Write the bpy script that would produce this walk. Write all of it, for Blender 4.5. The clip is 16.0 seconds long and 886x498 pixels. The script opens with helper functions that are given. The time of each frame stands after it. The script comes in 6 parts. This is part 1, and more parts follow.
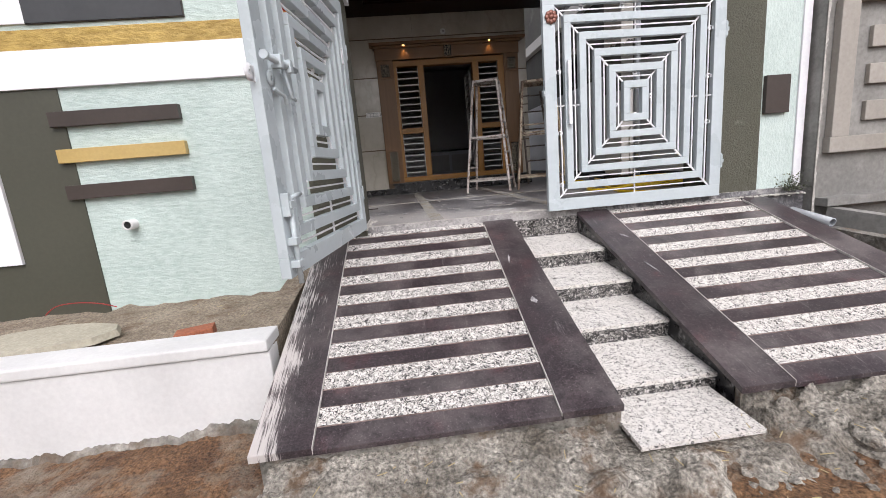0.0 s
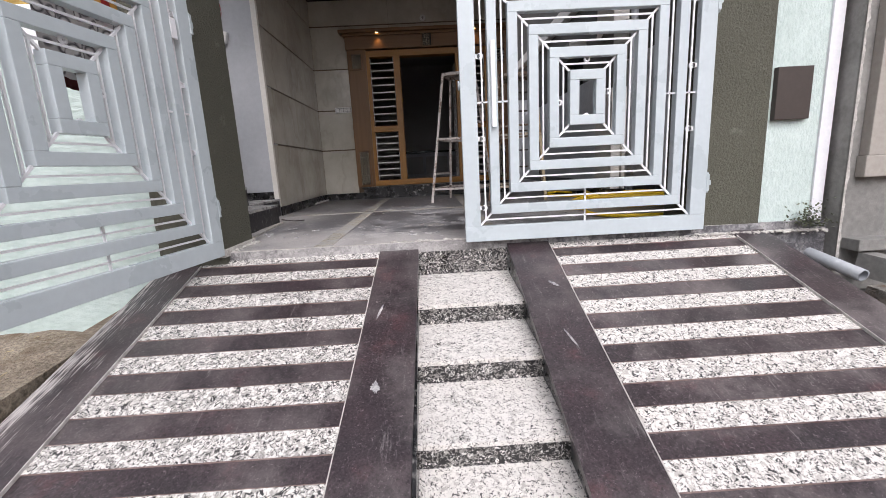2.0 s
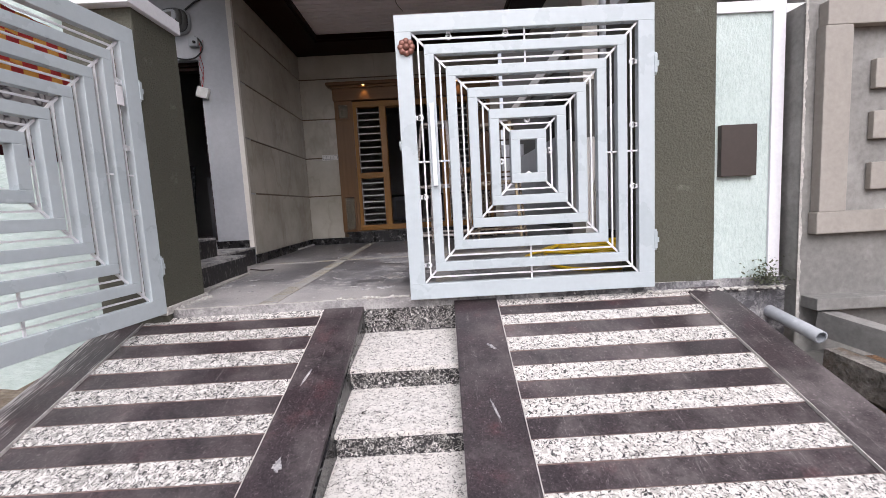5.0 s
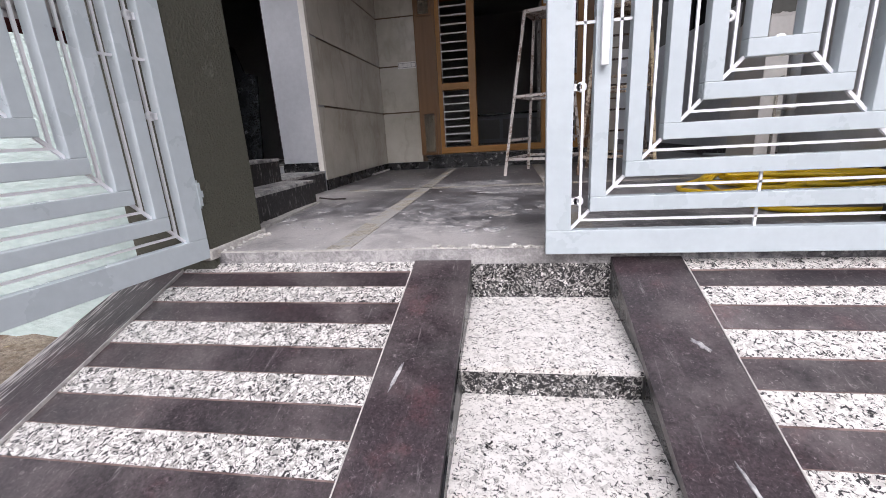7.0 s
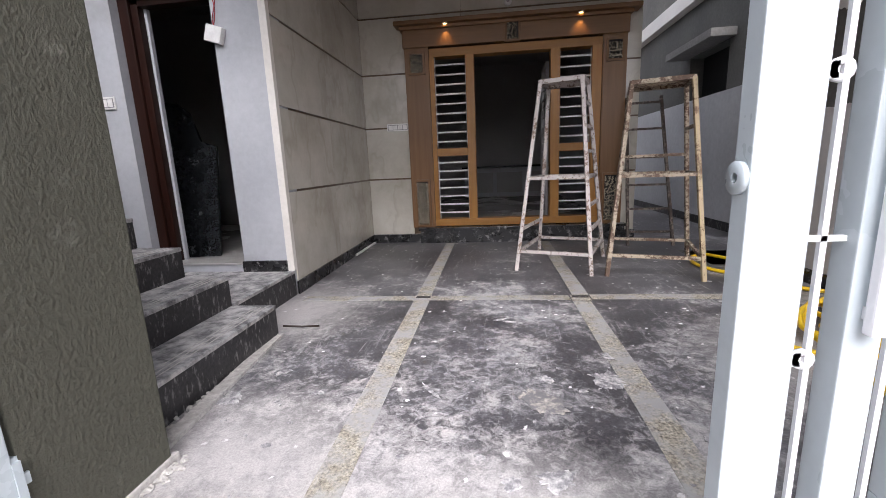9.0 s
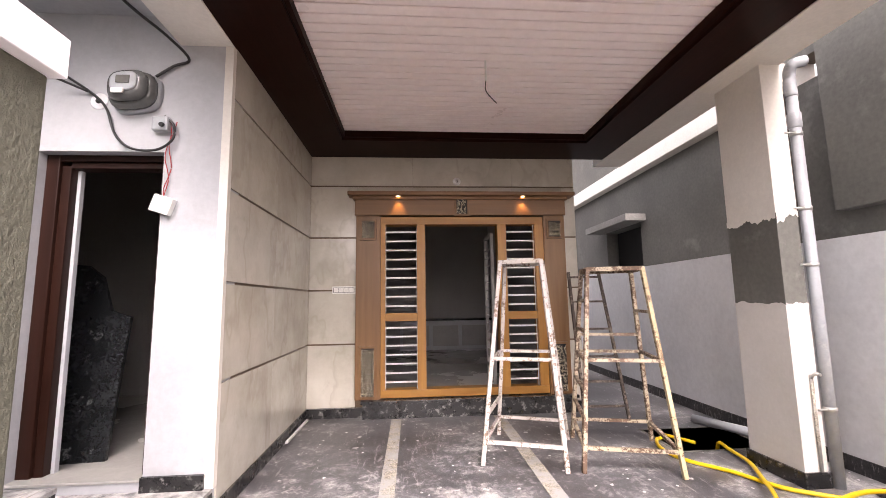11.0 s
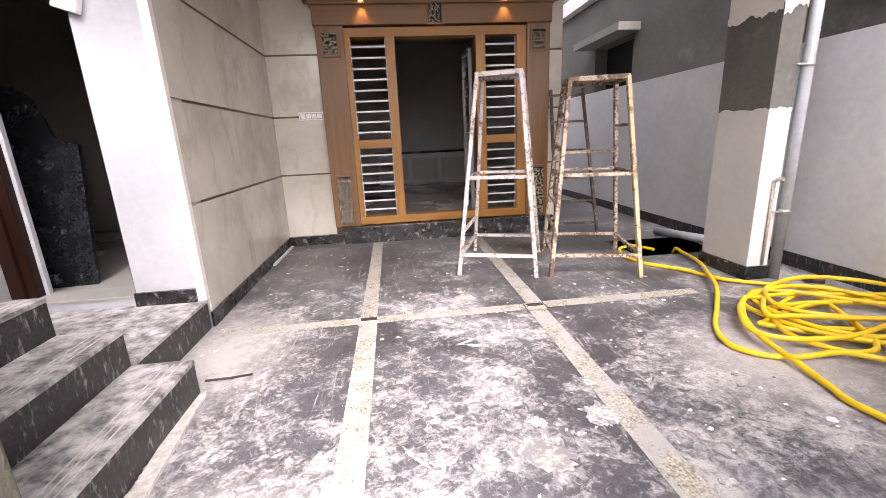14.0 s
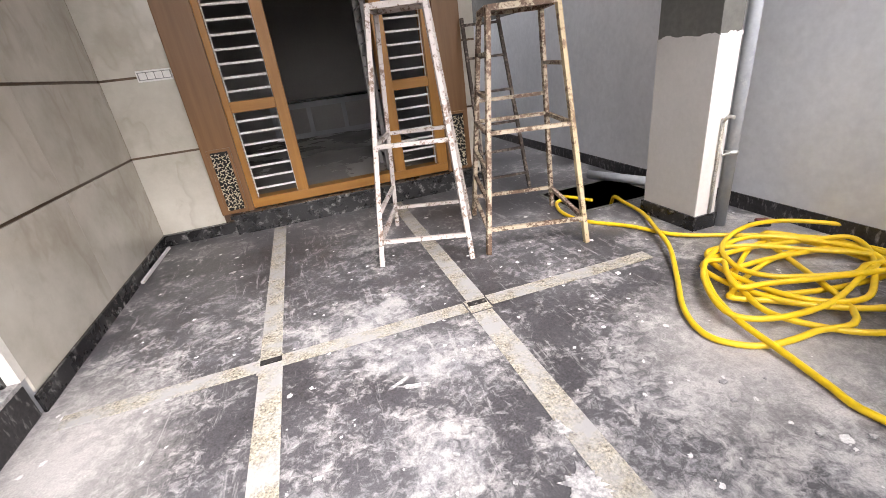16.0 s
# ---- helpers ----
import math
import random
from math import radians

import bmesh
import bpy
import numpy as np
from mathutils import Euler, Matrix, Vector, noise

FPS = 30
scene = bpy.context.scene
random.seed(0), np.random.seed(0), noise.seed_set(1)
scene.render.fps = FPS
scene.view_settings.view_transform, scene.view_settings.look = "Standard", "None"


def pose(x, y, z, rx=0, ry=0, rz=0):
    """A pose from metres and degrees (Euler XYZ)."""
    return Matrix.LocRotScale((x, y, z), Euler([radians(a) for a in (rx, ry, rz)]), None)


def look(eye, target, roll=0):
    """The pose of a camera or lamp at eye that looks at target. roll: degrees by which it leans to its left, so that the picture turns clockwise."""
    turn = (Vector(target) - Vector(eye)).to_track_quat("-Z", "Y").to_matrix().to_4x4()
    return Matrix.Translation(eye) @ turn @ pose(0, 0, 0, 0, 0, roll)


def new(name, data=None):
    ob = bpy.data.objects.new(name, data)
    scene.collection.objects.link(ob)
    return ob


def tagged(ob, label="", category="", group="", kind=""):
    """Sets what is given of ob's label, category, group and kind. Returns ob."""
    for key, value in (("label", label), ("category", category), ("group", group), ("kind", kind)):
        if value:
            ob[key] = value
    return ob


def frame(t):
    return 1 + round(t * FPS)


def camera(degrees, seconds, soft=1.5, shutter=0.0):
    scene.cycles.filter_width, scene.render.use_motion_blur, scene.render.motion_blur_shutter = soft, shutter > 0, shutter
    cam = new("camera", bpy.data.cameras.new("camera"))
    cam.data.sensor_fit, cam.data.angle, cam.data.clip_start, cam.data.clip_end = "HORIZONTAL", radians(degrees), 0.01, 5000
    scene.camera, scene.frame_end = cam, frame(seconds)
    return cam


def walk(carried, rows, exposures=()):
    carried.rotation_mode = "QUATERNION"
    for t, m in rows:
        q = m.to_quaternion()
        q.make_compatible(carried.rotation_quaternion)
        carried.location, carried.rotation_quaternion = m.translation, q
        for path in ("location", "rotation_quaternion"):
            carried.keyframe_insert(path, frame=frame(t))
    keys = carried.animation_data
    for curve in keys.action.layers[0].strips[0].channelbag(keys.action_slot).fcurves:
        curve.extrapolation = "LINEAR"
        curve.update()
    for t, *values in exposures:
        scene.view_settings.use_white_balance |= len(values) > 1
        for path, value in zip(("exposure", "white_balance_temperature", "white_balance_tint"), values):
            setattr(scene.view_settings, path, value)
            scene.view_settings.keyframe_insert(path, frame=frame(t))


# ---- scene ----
cam = camera(93.2, 16.0, soft=0.8)
PATH = [
    (0, (0.017, 0.13, 1.312), (0.189, 2.085, 0.927), -4.9),
    (0.5, (0.208, 0.394, 1.335), (0.373, 2.334, 0.878), -4.5),
    (1, (0.472, 0.537, 1.333), (0.609, 2.469, 0.835), -4.0),
    (1.5, (0.751, 0.676, 1.334), (0.84, 2.617, 0.861), -3.6),
    (2, (0.978, 0.889, 1.344), (1.023, 2.851, 0.958), -3.0),
    (2.5, (1.202, 0.964, 1.432), (1.246, 2.948, 1.189), -2.3),
    (3, (1.293, 0.941, 1.484), (1.342, 2.938, 1.387), -2.0),
    (3.2, (1.302, 0.93, 1.49), (1.355, 2.928, 1.441), -2.0),
    (5.3, (1.366, 0.934, 1.413), (1.37, 2.915, 1.136), -3.4),
    (5.5, (1.365, 0.939, 1.395), (1.344, 2.912, 1.066), -3.2),
    (6, (1.308, 1.015, 1.373), (1.189, 2.958, 0.916), -3.1),
    (6.5, (1.132, 1.356, 1.33), (0.906, 3.272, 0.805), -3.2),
    (7, (1.046, 1.779, 1.358), (0.727, 3.681, 0.83), -3.4),
    (7.5, (1.002, 2.093, 1.598), (0.639, 3.996, 1.103), -2.9),
    (8, (0.934, 2.316, 1.742), (0.575, 4.227, 1.274), -2.4),
    (8.5, (0.861, 2.493, 1.777), (0.541, 4.417, 1.332), -2.6),
    (9, (0.795, 2.688, 1.826), (0.559, 4.635, 1.434), -2.4),
    (9.5, (0.637, 2.857, 1.883), (0.514, 4.837, 1.631), -1.9),
    (10, (0.497, 2.954, 2.077), (0.489, 4.954, 2.091), -1.3),
    (10.2, (0.46, 2.942, 2.129), (0.503, 4.936, 2.273), -1.1),
    (12.3, (0.487, 2.943, 2.165), (0.674, 4.915, 2.44), -1.0),
    (12.5, (0.496, 2.95, 2.128), (0.68, 4.934, 2.298), -1.2),
    (13, (0.513, 2.978, 2.05), (0.699, 4.967, 1.949), -1.6),
    (13.5, (0.52, 2.985, 2.041), (0.712, 4.948, 1.711), -2.0),
    (14, (0.517, 3.012, 2.0), (0.723, 4.935, 1.491), -2.6),
    (14.5, (0.492, 3.111, 1.972), (0.717, 5.002, 1.358), -3.3),
    (15, (0.578, 3.337, 2.01), (0.835, 5.193, 1.31), -4.5),
    (15.5, (0.641, 3.464, 2.107), (0.984, 5.28, 1.344), -5.9),
    (16, (0.705, 3.669, 2.147), (1.198, 5.425, 1.326), -7.2),
]
EXPOSURES = [(0, 0.3, 6400, 14), (3, 0.35, 6300, 16), (5.5, 0.35, 6300, 17), (7, 0.38, 6200, 17), (8, 0.6, 6100, 15), (9, 1.1, 6200, 16), (9.5, 1.74, 6450, 17), (10, 2.05, 6700, 19), (12.5, 2.5, 7050, 25), (14, 2.2, 6700, 21), (16, 2.05, 6550, 15)]
walk(cam, [(t, look(eye, target, roll)) for t, eye, target, roll in PATH], EXPOSURES)

# ---- light: a bright overcast sky with a broad soft sun ----
world = bpy.data.worlds.new("overcast")
scene.world = world
world.use_nodes = True
wn, wl = world.node_tree.nodes, world.node_tree.links
wn.clear()
sky = wn.new("ShaderNodeTexSky")
sky.sky_type, sky.sun_disc = "NISHITA", False
sky.sun_elevation, sky.sun_rotation = radians(46), radians(174)
sky.dust_density = 4.0
soften = wn.new("ShaderNodeHueSaturation")
soften.inputs["Saturation"].default_value = 0.22
back = wn.new("ShaderNodeBackground")
back.inputs["Strength"].default_value = 0.15
wout = wn.new("ShaderNodeOutputWorld")
wl.new(sky.outputs[0], soften.inputs["Color"])
wl.new(soften.outputs[0], back.inputs["Color"])
wl.new(back.outputs[0], wout.inputs["Surface"])
sun_data = bpy.data.lights.new("sun", "SUN")
sun_data.energy, sun_data.angle, sun_data.color = 1.5, radians(50), (1.0, 0.97, 0.94)
sun = new("sun", sun_data)
sun.matrix_world = look((0, 0, 0), (-0.20, 1.0, -1.05))

# ---- materials ----
F = 0.893          # height of the porch floor


def nodes_of(name):
    m = bpy.data.materials.new(name)
    m.use_nodes = True
    nt = m.node_tree
    return m, nt.nodes, nt.links, nt.nodes["Principled BSDF"]


def tex_noise(n, l, pos, scale, detail=4, rough=0.55, stretch=None, turn=0.0, warp=0.0):
    src = pos
    if stretch:
        mp = n.new("ShaderNodeMapping")
        mp.inputs["Scale"].default_value = stretch
        mp.inputs["Rotation"].default_value = (0, 0, radians(turn))
        l.new(pos, mp.inputs["Vector"])
        src = mp.outputs[0]
    t = n.new("ShaderNodeTexNoise")
    t.inputs["Scale"].default_value, t.inputs["Detail"].default_value, t.inputs["Roughness"].default_value = scale, detail, rough
    t.inputs["Distortion"].default_value = warp
    l.new(src, t.inputs["Vector"])
    return t.outputs[0]


def ramp(n, l, fac, stops):
    r = n.new("ShaderNodeValToRGB")
    e = r.color_ramp.elements
    while len(e) < len(stops):
        e.new(0.5)
    for el, (p, c) in zip(e, stops):
        el.position, el.color = p, (*c, 1) if len(c) == 3 else c
    l.new(fac, r.inputs[0])
    return r.outputs[0]


def mix(n, l, fac, a, b, mode="MIX"):
    m = n.new("ShaderNodeMix")
    m.data_type, m.blend_type = "RGBA", mode
    for k, v in ((0, fac), (6, a), (7, b)):
        if isinstance(v, (int, float)):
            m.inputs[k].default_value = v
        elif isinstance(v, tuple):
            m.inputs[k].default_value = (*v, 1)
        else:
            l.new(v, m.inputs[k])
    return m.outputs[2]


def position(n):
    return n.new("ShaderNodeNewGeometry").outputs["Position"]


def bump(n, l, height, bsdf, strength, dist):
    b = n.new("ShaderNodeBump")
    b.inputs["Strength"].default_value, b.inputs["Distance"].default_value = strength, dist
    l.new(height, b.inputs["Height"])
    l.new(b.outputs[0], bsdf.inputs["Normal"])


def surface(name, c1, c2, scale=3.0, rough=0.6, fine=60.0, fine_mix=0.25, bump_scale=80.0, bump_s=0.15, bump_d=0.003, metal=0.0, stretch=None, dirt=None, dirt_scale=5.0, dirt_at=(0.52, 0.66), rough_var=0.12, dirt_stretch=None):
    """Two colours at a large scale, a fine grain, a bump, and stains or dust of the colour dirt."""
    m, n, l, bsdf = nodes_of(name)
    pos = position(n)
    big = tex_noise(n, l, pos, scale, 5, 0.6, stretch)
    col = ramp(n, l, big, [(0.32, c1), (0.68, c2)])
    fin = tex_noise(n, l, pos, fine, 3, 0.6, stretch)
    shade = ramp(n, l, fin, [(0.3, (1 - fine_mix,) * 3), (0.7, (1 + fine_mix * 0.5,) * 3)])
    col = mix(n, l, 1.0, col, shade, "MULTIPLY")
    if dirt:
        d = tex_noise(n, l, pos, dirt_scale, 8, 0.68, dirt_stretch)
        mask = ramp(n, l, d, [(dirt_at[0], (0, 0, 0)), (dirt_at[1], (1, 1, 1))])
        col = mix(n, l, mask, col, dirt)
    l.new(col, bsdf.inputs["Base Color"])
    rr = ramp(n, l, big, [(0.3, (max(0.03, rough - rough_var),) * 3), (0.7, (min(1, rough + rough_var),) * 3)])
    l.new(rr, bsdf.inputs["Roughness"])
    bsdf.inputs["Metallic"].default_value = metal
    if bump_s:
        bump(n, l, tex_noise(n, l, pos, bump_scale, 4, 0.6, stretch), bsdf, bump_s, bump_d)
    return m


def scratched_plaster(name, c1, c2, stretch, scale=22.0, strength=0.8, depth=0.012, rough=0.75, dirt=None):
    """Trowelled texture paint with drawn-out ridges."""
    m, n, l, bsdf = nodes_of(name)
    pos = position(n)
    rid = tex_noise(n, l, pos, scale, 5, 0.62, stretch)
    big = tex_noise(n, l, pos, 1.6, 4, 0.6)
    col = ramp(n, l, rid, [(0.35, c1), (0.62, c2)])
    col = mix(n, l, 0.35, col, ramp(n, l, big, [(0.35, tuple(x * 0.88 for x in c1)), (0.65, c2)]))
    if dirt:
        d = tex_noise(n, l, pos, 4.0, 8, 0.7)
        col = mix(n, l, ramp(n, l, d, [(0.6, (0, 0, 0)), (0.72, (0.8, 0.8, 0.8))]), col, dirt)
    l.new(col, bsdf.inputs["Base Color"])
    bsdf.inputs["Roughness"].default_value = rough
    bump(n, l, rid, bsdf, strength, depth)
    return m


def granite_white(name, dust, dark=0.5):
    """White granite with crisp black and grey crystals; dust lightens it."""
    m, n, l, bsdf = nodes_of(name)
    pos = position(n)
    body = ramp(n, l, tex_noise(n, l, pos, 30.0, 5, 0.6), [(0.35, (0.58, 0.57, 0.55)), (0.55, (0.73, 0.71, 0.685))])
    grey = ramp(n, l, tex_noise(n, l, pos, 52.0, 4, 0.68, warp=1.0), [(dark - 0.085, (0.34, 0.335, 0.33)), (dark - 0.01, (1, 1, 1))])
    col = mix(n, l, 1.0, body, grey, "MULTIPLY")
    black = ramp(n, l, tex_noise(n, l, pos, 66.0, 4, 0.66, warp=1.4), [(dark - 0.10, (0.03, 0.03, 0.035)), (dark - 0.06, (1, 1, 1))])
    d = tex_noise(n, l, pos, 3.5, 7, 0.7)
    film = ramp(n, l, d, [(0.30, (dust * 0.45,) * 3), (0.70, (dust,) * 3)])
    col = mix(n, l, film, col, (0.70, 0.655, 0.61))
    col = mix(n, l, 1.0, col, black, "MULTIPLY")
    l.new(col, bsdf.inputs["Base Color"])
    l.new(ramp(n, l, d, [(0.35, (0.25,) * 3), (0.7, (0.6,) * 3)]), bsdf.inputs["Roughness"])
    return m


def granite_dark(name, dust=0.55):
    """Polished brown-violet granite with red crystals, pale scratches and thin dust."""
    m, n, l, bsdf = nodes_of(name)
    pos = position(n)
    gr = tex_noise(n, l, pos, 110.0, 4, 0.7)
    cl = tex_noise(n, l, pos, 4.0, 6, 0.65)
    base = ramp(n, l, cl, [(0.35, (0.026, 0.021, 0.024)), (0.60, (0.042, 0.030, 0.034)), (0.78, (0.085, 0.034, 0.037))])
    base = mix(n, l, 1.0, base, ramp(n, l, gr, [(0.32, (0.35,) * 3), (0.68, (1.7,) * 3)]), "MULTIPLY")
    fleck = ramp(n, l, tex_noise(n, l, pos, 85.0, 5, 0.8, warp=0.8), [(0.57, (0, 0, 0)), (0.68, (dust * 0.9,) * 3)])
    col = mix(n, l, fleck, base, (0.36, 0.31, 0.315))
    d = tex_noise(n, l, pos, 2.6, 9, 0.72)
    col = mix(n, l, ramp(n, l, d, [(0.45, (0, 0, 0)), (0.85, (dust * 0.75,) * 3)]), col, (0.42, 0.37, 0.36))
    for turn, at in ((24, 0.60), (-38, 0.62), (80, 0.61)):
        sc = tex_noise(n, l, pos, 26.0, 9, 0.8, (1.0, 0.10, 0.3), turn, 0.3)
        col = mix(n, l, ramp(n, l, sc, [(at, (0, 0, 0)), (at + 0.10, (dust * 0.6,) * 3)]), col, (0.50, 0.46, 0.455))
    l.new(col, bsdf.inputs["Base Color"])
    l.new(ramp(n, l, d, [(0.4, (0.28,) * 3), (0.7, (0.55,) * 3)]), bsdf.inputs["Roughness"])
    return m


def dust_patch(n, l, pos, at, radius, edge):
    """One thick drift of dust round a spot, with a torn edge."""
    off = n.new("ShaderNodeVectorMath")
    off.operation = "SUBTRACT"
    off.inputs[1].default_value = at
    l.new(pos, off.inputs[0])
    sq = n.new("ShaderNodeVectorMath")
    sq.operation = "MULTIPLY"
    sq.inputs[1].default_value = (1 / radius[0], 1 / radius[1], 0.0)
    l.new(off.outputs[0], sq.inputs[0])
    ln_ = n.new("ShaderNodeVectorMath")
    ln_.operation = "LENGTH"
    l.new(sq.outputs[0], ln_.inputs[0])
    a = n.new("ShaderNodeMath")
    a.operation = "MULTIPLY_ADD"
    a.inputs[1].default_value, a.inputs[2].default_value = -1.0, 1.0
    l.new(ln_.outputs["Value"], a.inputs[0])
    b = n.new("ShaderNodeMath")
    b.operation = "MULTIPLY_ADD"
    b.inputs[1].default_value = 2.2
    l.new(edge, b.inputs[0])
    l.new(a.outputs[0], b.inputs[2])
    return ramp_range(n, l, b.outputs[0], 1.05, 1.95)


def ramp_range(n, l, value, lo, hi, top=1.0):
    r = n.new("ShaderNodeMapRange")
    r.inputs["From Min"].default_value, r.inputs["From Max"].default_value, r.inputs["To Max"].default_value = lo, hi, top
    l.new(value, r.inputs["Value"])
    return r.outputs[0]


def dusty_floor(name):
    """Black polished stone under a film of cement dust, swept streaks, scratches, drips and trodden drifts."""
    m, n, l, bsdf = nodes_of(name)
    pos = position(n)
    stone = ramp(n, l, tex_noise(n, l, pos, 80.0, 4, 0.7), [(0.3, (0.016, 0.015, 0.018)), (0.7, (0.070, 0.066, 0.072))])
    low = tex_noise(n, l, pos, 1.5, 5, 0.6, warp=0.4)
    mid = tex_noise(n, l, pos, 6.5, 10, 0.68, warp=0.5)
    fine = tex_noise(n, l, pos, 24.0, 10, 0.72, warp=0.8)
    grit = tex_noise(n, l, pos, 130.0, 4, 0.7)
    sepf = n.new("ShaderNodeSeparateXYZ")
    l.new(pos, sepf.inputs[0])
    # graded by y: paler by the gate, darker towards the back
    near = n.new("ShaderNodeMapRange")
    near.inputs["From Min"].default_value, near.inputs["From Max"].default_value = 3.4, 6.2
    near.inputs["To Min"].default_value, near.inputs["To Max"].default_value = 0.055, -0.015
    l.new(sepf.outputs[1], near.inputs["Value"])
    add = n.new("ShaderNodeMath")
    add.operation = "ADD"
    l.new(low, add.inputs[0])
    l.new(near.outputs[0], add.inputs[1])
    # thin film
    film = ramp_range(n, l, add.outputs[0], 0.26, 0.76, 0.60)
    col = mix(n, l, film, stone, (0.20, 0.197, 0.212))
    # broken dust over it
    s2 = n.new("ShaderNodeMath")
    s2.operation = "MULTIPLY_ADD"
    s2.inputs[1].default_value = 0.50
    l.new(add.outputs[0], s2.inputs[0])
    l.new(mix(n, l, 0.55, mid, fine), s2.inputs[2])
    broken = ramp_range(n, l, s2.outputs[0], 0.735, 0.87, 0.82)
    col = mix(n, l, broken, col, ramp(n, l, mid, [(0.4, (0.37, 0.37, 0.385)), (0.65, (0.49, 0.47, 0.46))]))
    # drifts at the threshold, along the stair and beside the hose
    for at, rad in (((-0.10, 3.85, F), (0.75, 0.55, 1)), ((-0.52, 5.25, F), (0.55, 0.75, 1)), ((2.30, 4.65, F), (0.70, 0.65, 1)), ((0.75, 3.60, F), (1.1, 0.45, 1)), ((3.3, 5.3, F), (0.6, 0.5, 1))):
        dp_ = dust_patch(n, l, pos, at, rad, mix(n, l, 0.55, mid, fine))
        col = mix(n, l, mix(n, l, 1.0, dp_, (0.75, 0.75, 0.75), "MULTIPLY"), col, (0.54, 0.515, 0.50))
    # swept streaks and scratches
    for turn, at, sc_, amt in ((35, 0.60, 11.0, 0.42), (-28, 0.615, 14.0, 0.38), (70, 0.615, 17.0, 0.34)):
        st_ = tex_noise(n, l, pos, sc_, 8, 0.72, (1.0, 0.14, 1.0), turn, 0.6)
        col = mix(n, l, ramp(n, l, st_, [(at, (0, 0, 0)), (at + 0.06, (amt,) * 3)]), col, (0.50, 0.49, 0.485))
    # drips of paint
    for sc_, lo in ((7.0, 0.10), (15.0, 0.12)):
        v = n.new("ShaderNodeTexVoronoi")
        v.inputs["Scale"].default_value = sc_
        wob = n.new("ShaderNodeVectorMath")
        wob.operation = "MULTIPLY_ADD"
        wob.inputs[1].default_value = (0.05, 0.05, 0.0)
        l.new(fine, wob.inputs[0])
        l.new(pos, wob.inputs[2])
        l.new(wob.outputs[0], v.inputs["Vector"])
        sep = n.new("ShaderNodeSeparateColor")
        l.new(v.outputs["Color"], sep.inputs[0])
        rad_ = n.new("ShaderNodeMath")
        rad_.operation = "MULTIPLY"
        rad_.inputs[1].default_value = lo * 1.6
        pw = n.new("ShaderNodeMath")
        pw.operation = "POWER"
        pw.inputs[1].default_value = 2.5
        l.new(sep.outputs[0], pw.inputs[0])
        l.new(pw.outputs[0], rad_.inputs[0])
        less = n.new("ShaderNodeMath")
        less.operation = "SUBTRACT"
        l.new(rad_.outputs[0], less.inputs[0])
        l.new(v.outputs["Distance"], less.inputs[1])
        col = mix(n, l, ramp_range(n, l, less.outputs[0], 0.0, 0.03, 0.85), col, (0.70, 0.69, 0.69))
    col = mix(n, l, 1.0, col, ramp(n, l, grit, [(0.3, (0.72,) * 3), (0.7, (1.15,) * 3)]), "MULTIPLY")
    l.new(col, bsdf.inputs["Base Color"])
    l.new(ramp(n, l, broken, [(0.0, (0.36,) * 3), (0.6, (0.75,) * 3)]), bsdf.inputs["Roughness"])
    bump(n, l, fine, bsdf, 0.12, 0.003)
    return m


def marble_tile(name):
    m, n, l, bsdf = nodes_of(name)
    pos = position(n)
    oi = n.new("ShaderNodeObjectInfo")
    sh = n.new("ShaderNodeVectorMath")
    sh.operation = "ADD"
    rnd = n.new("ShaderNodeMath")
    rnd.operation = "MULTIPLY"
    rnd.inputs[1].default_value = 17.0
    l.new(oi.outputs["Random"], rnd.inputs[0])
    l.new(pos, sh.inputs[0])
    l.new(rnd.outputs[0], sh.inputs[1])
    p = sh.outputs[0]
    cl = tex_noise(n, l, p, 1.7, 7, 0.65)
    col = ramp(n, l, cl, [(0.3, (0.42, 0.39, 0.325)), (0.5, (0.52, 0.49, 0.425)), (0.7, (0.61, 0.58, 0.515))])
    ve = tex_noise(n, l, p, 1.5, 4, 0.55, (1.0, 1.0, 0.6))
    vein = ramp(n, l, ve, [(0.455, (0, 0, 0)), (0.492, (0.26,) * 3), (0.510, (0, 0, 0))])
    col = mix(n, l, vein, col, (0.30, 0.25, 0.19))
    blot = ramp(n, l, tex_noise(n, l, p, 5.5, 6, 0.7, warp=0.8), [(0.56, (0, 0, 0)), (0.70, (0.35,) * 3)])
    col = mix(n, l, blot, col, (0.40, 0.36, 0.29))
    l.new(col, bsdf.inputs["Base Color"])
    bsdf.inputs["Roughness"].default_value = 0.16
    return m


def wood(name, c1, c2, along=(1, 1, 0.06), rough=0.42, scale=26.0):
    m, n, l, bsdf = nodes_of(name)
    pos = position(n)
    g = tex_noise(n, l, pos, scale, 6, 0.6, along)
    g2 = tex_noise(n, l, pos, 4.0, 4, 0.6, along)
    col = ramp(n, l, g, [(0.3, c1), (0.7, c2)])
    col = mix(n, l, 0.4, col, ramp(n, l, g2, [(0.3, c1), (0.7, c2)]))
    l.new(col, bsdf.inputs["Base Color"])
    bsdf.inputs["Roughness"].default_value = rough
    bump(n, l, g, bsdf, 0.12, 0.002)
    return m


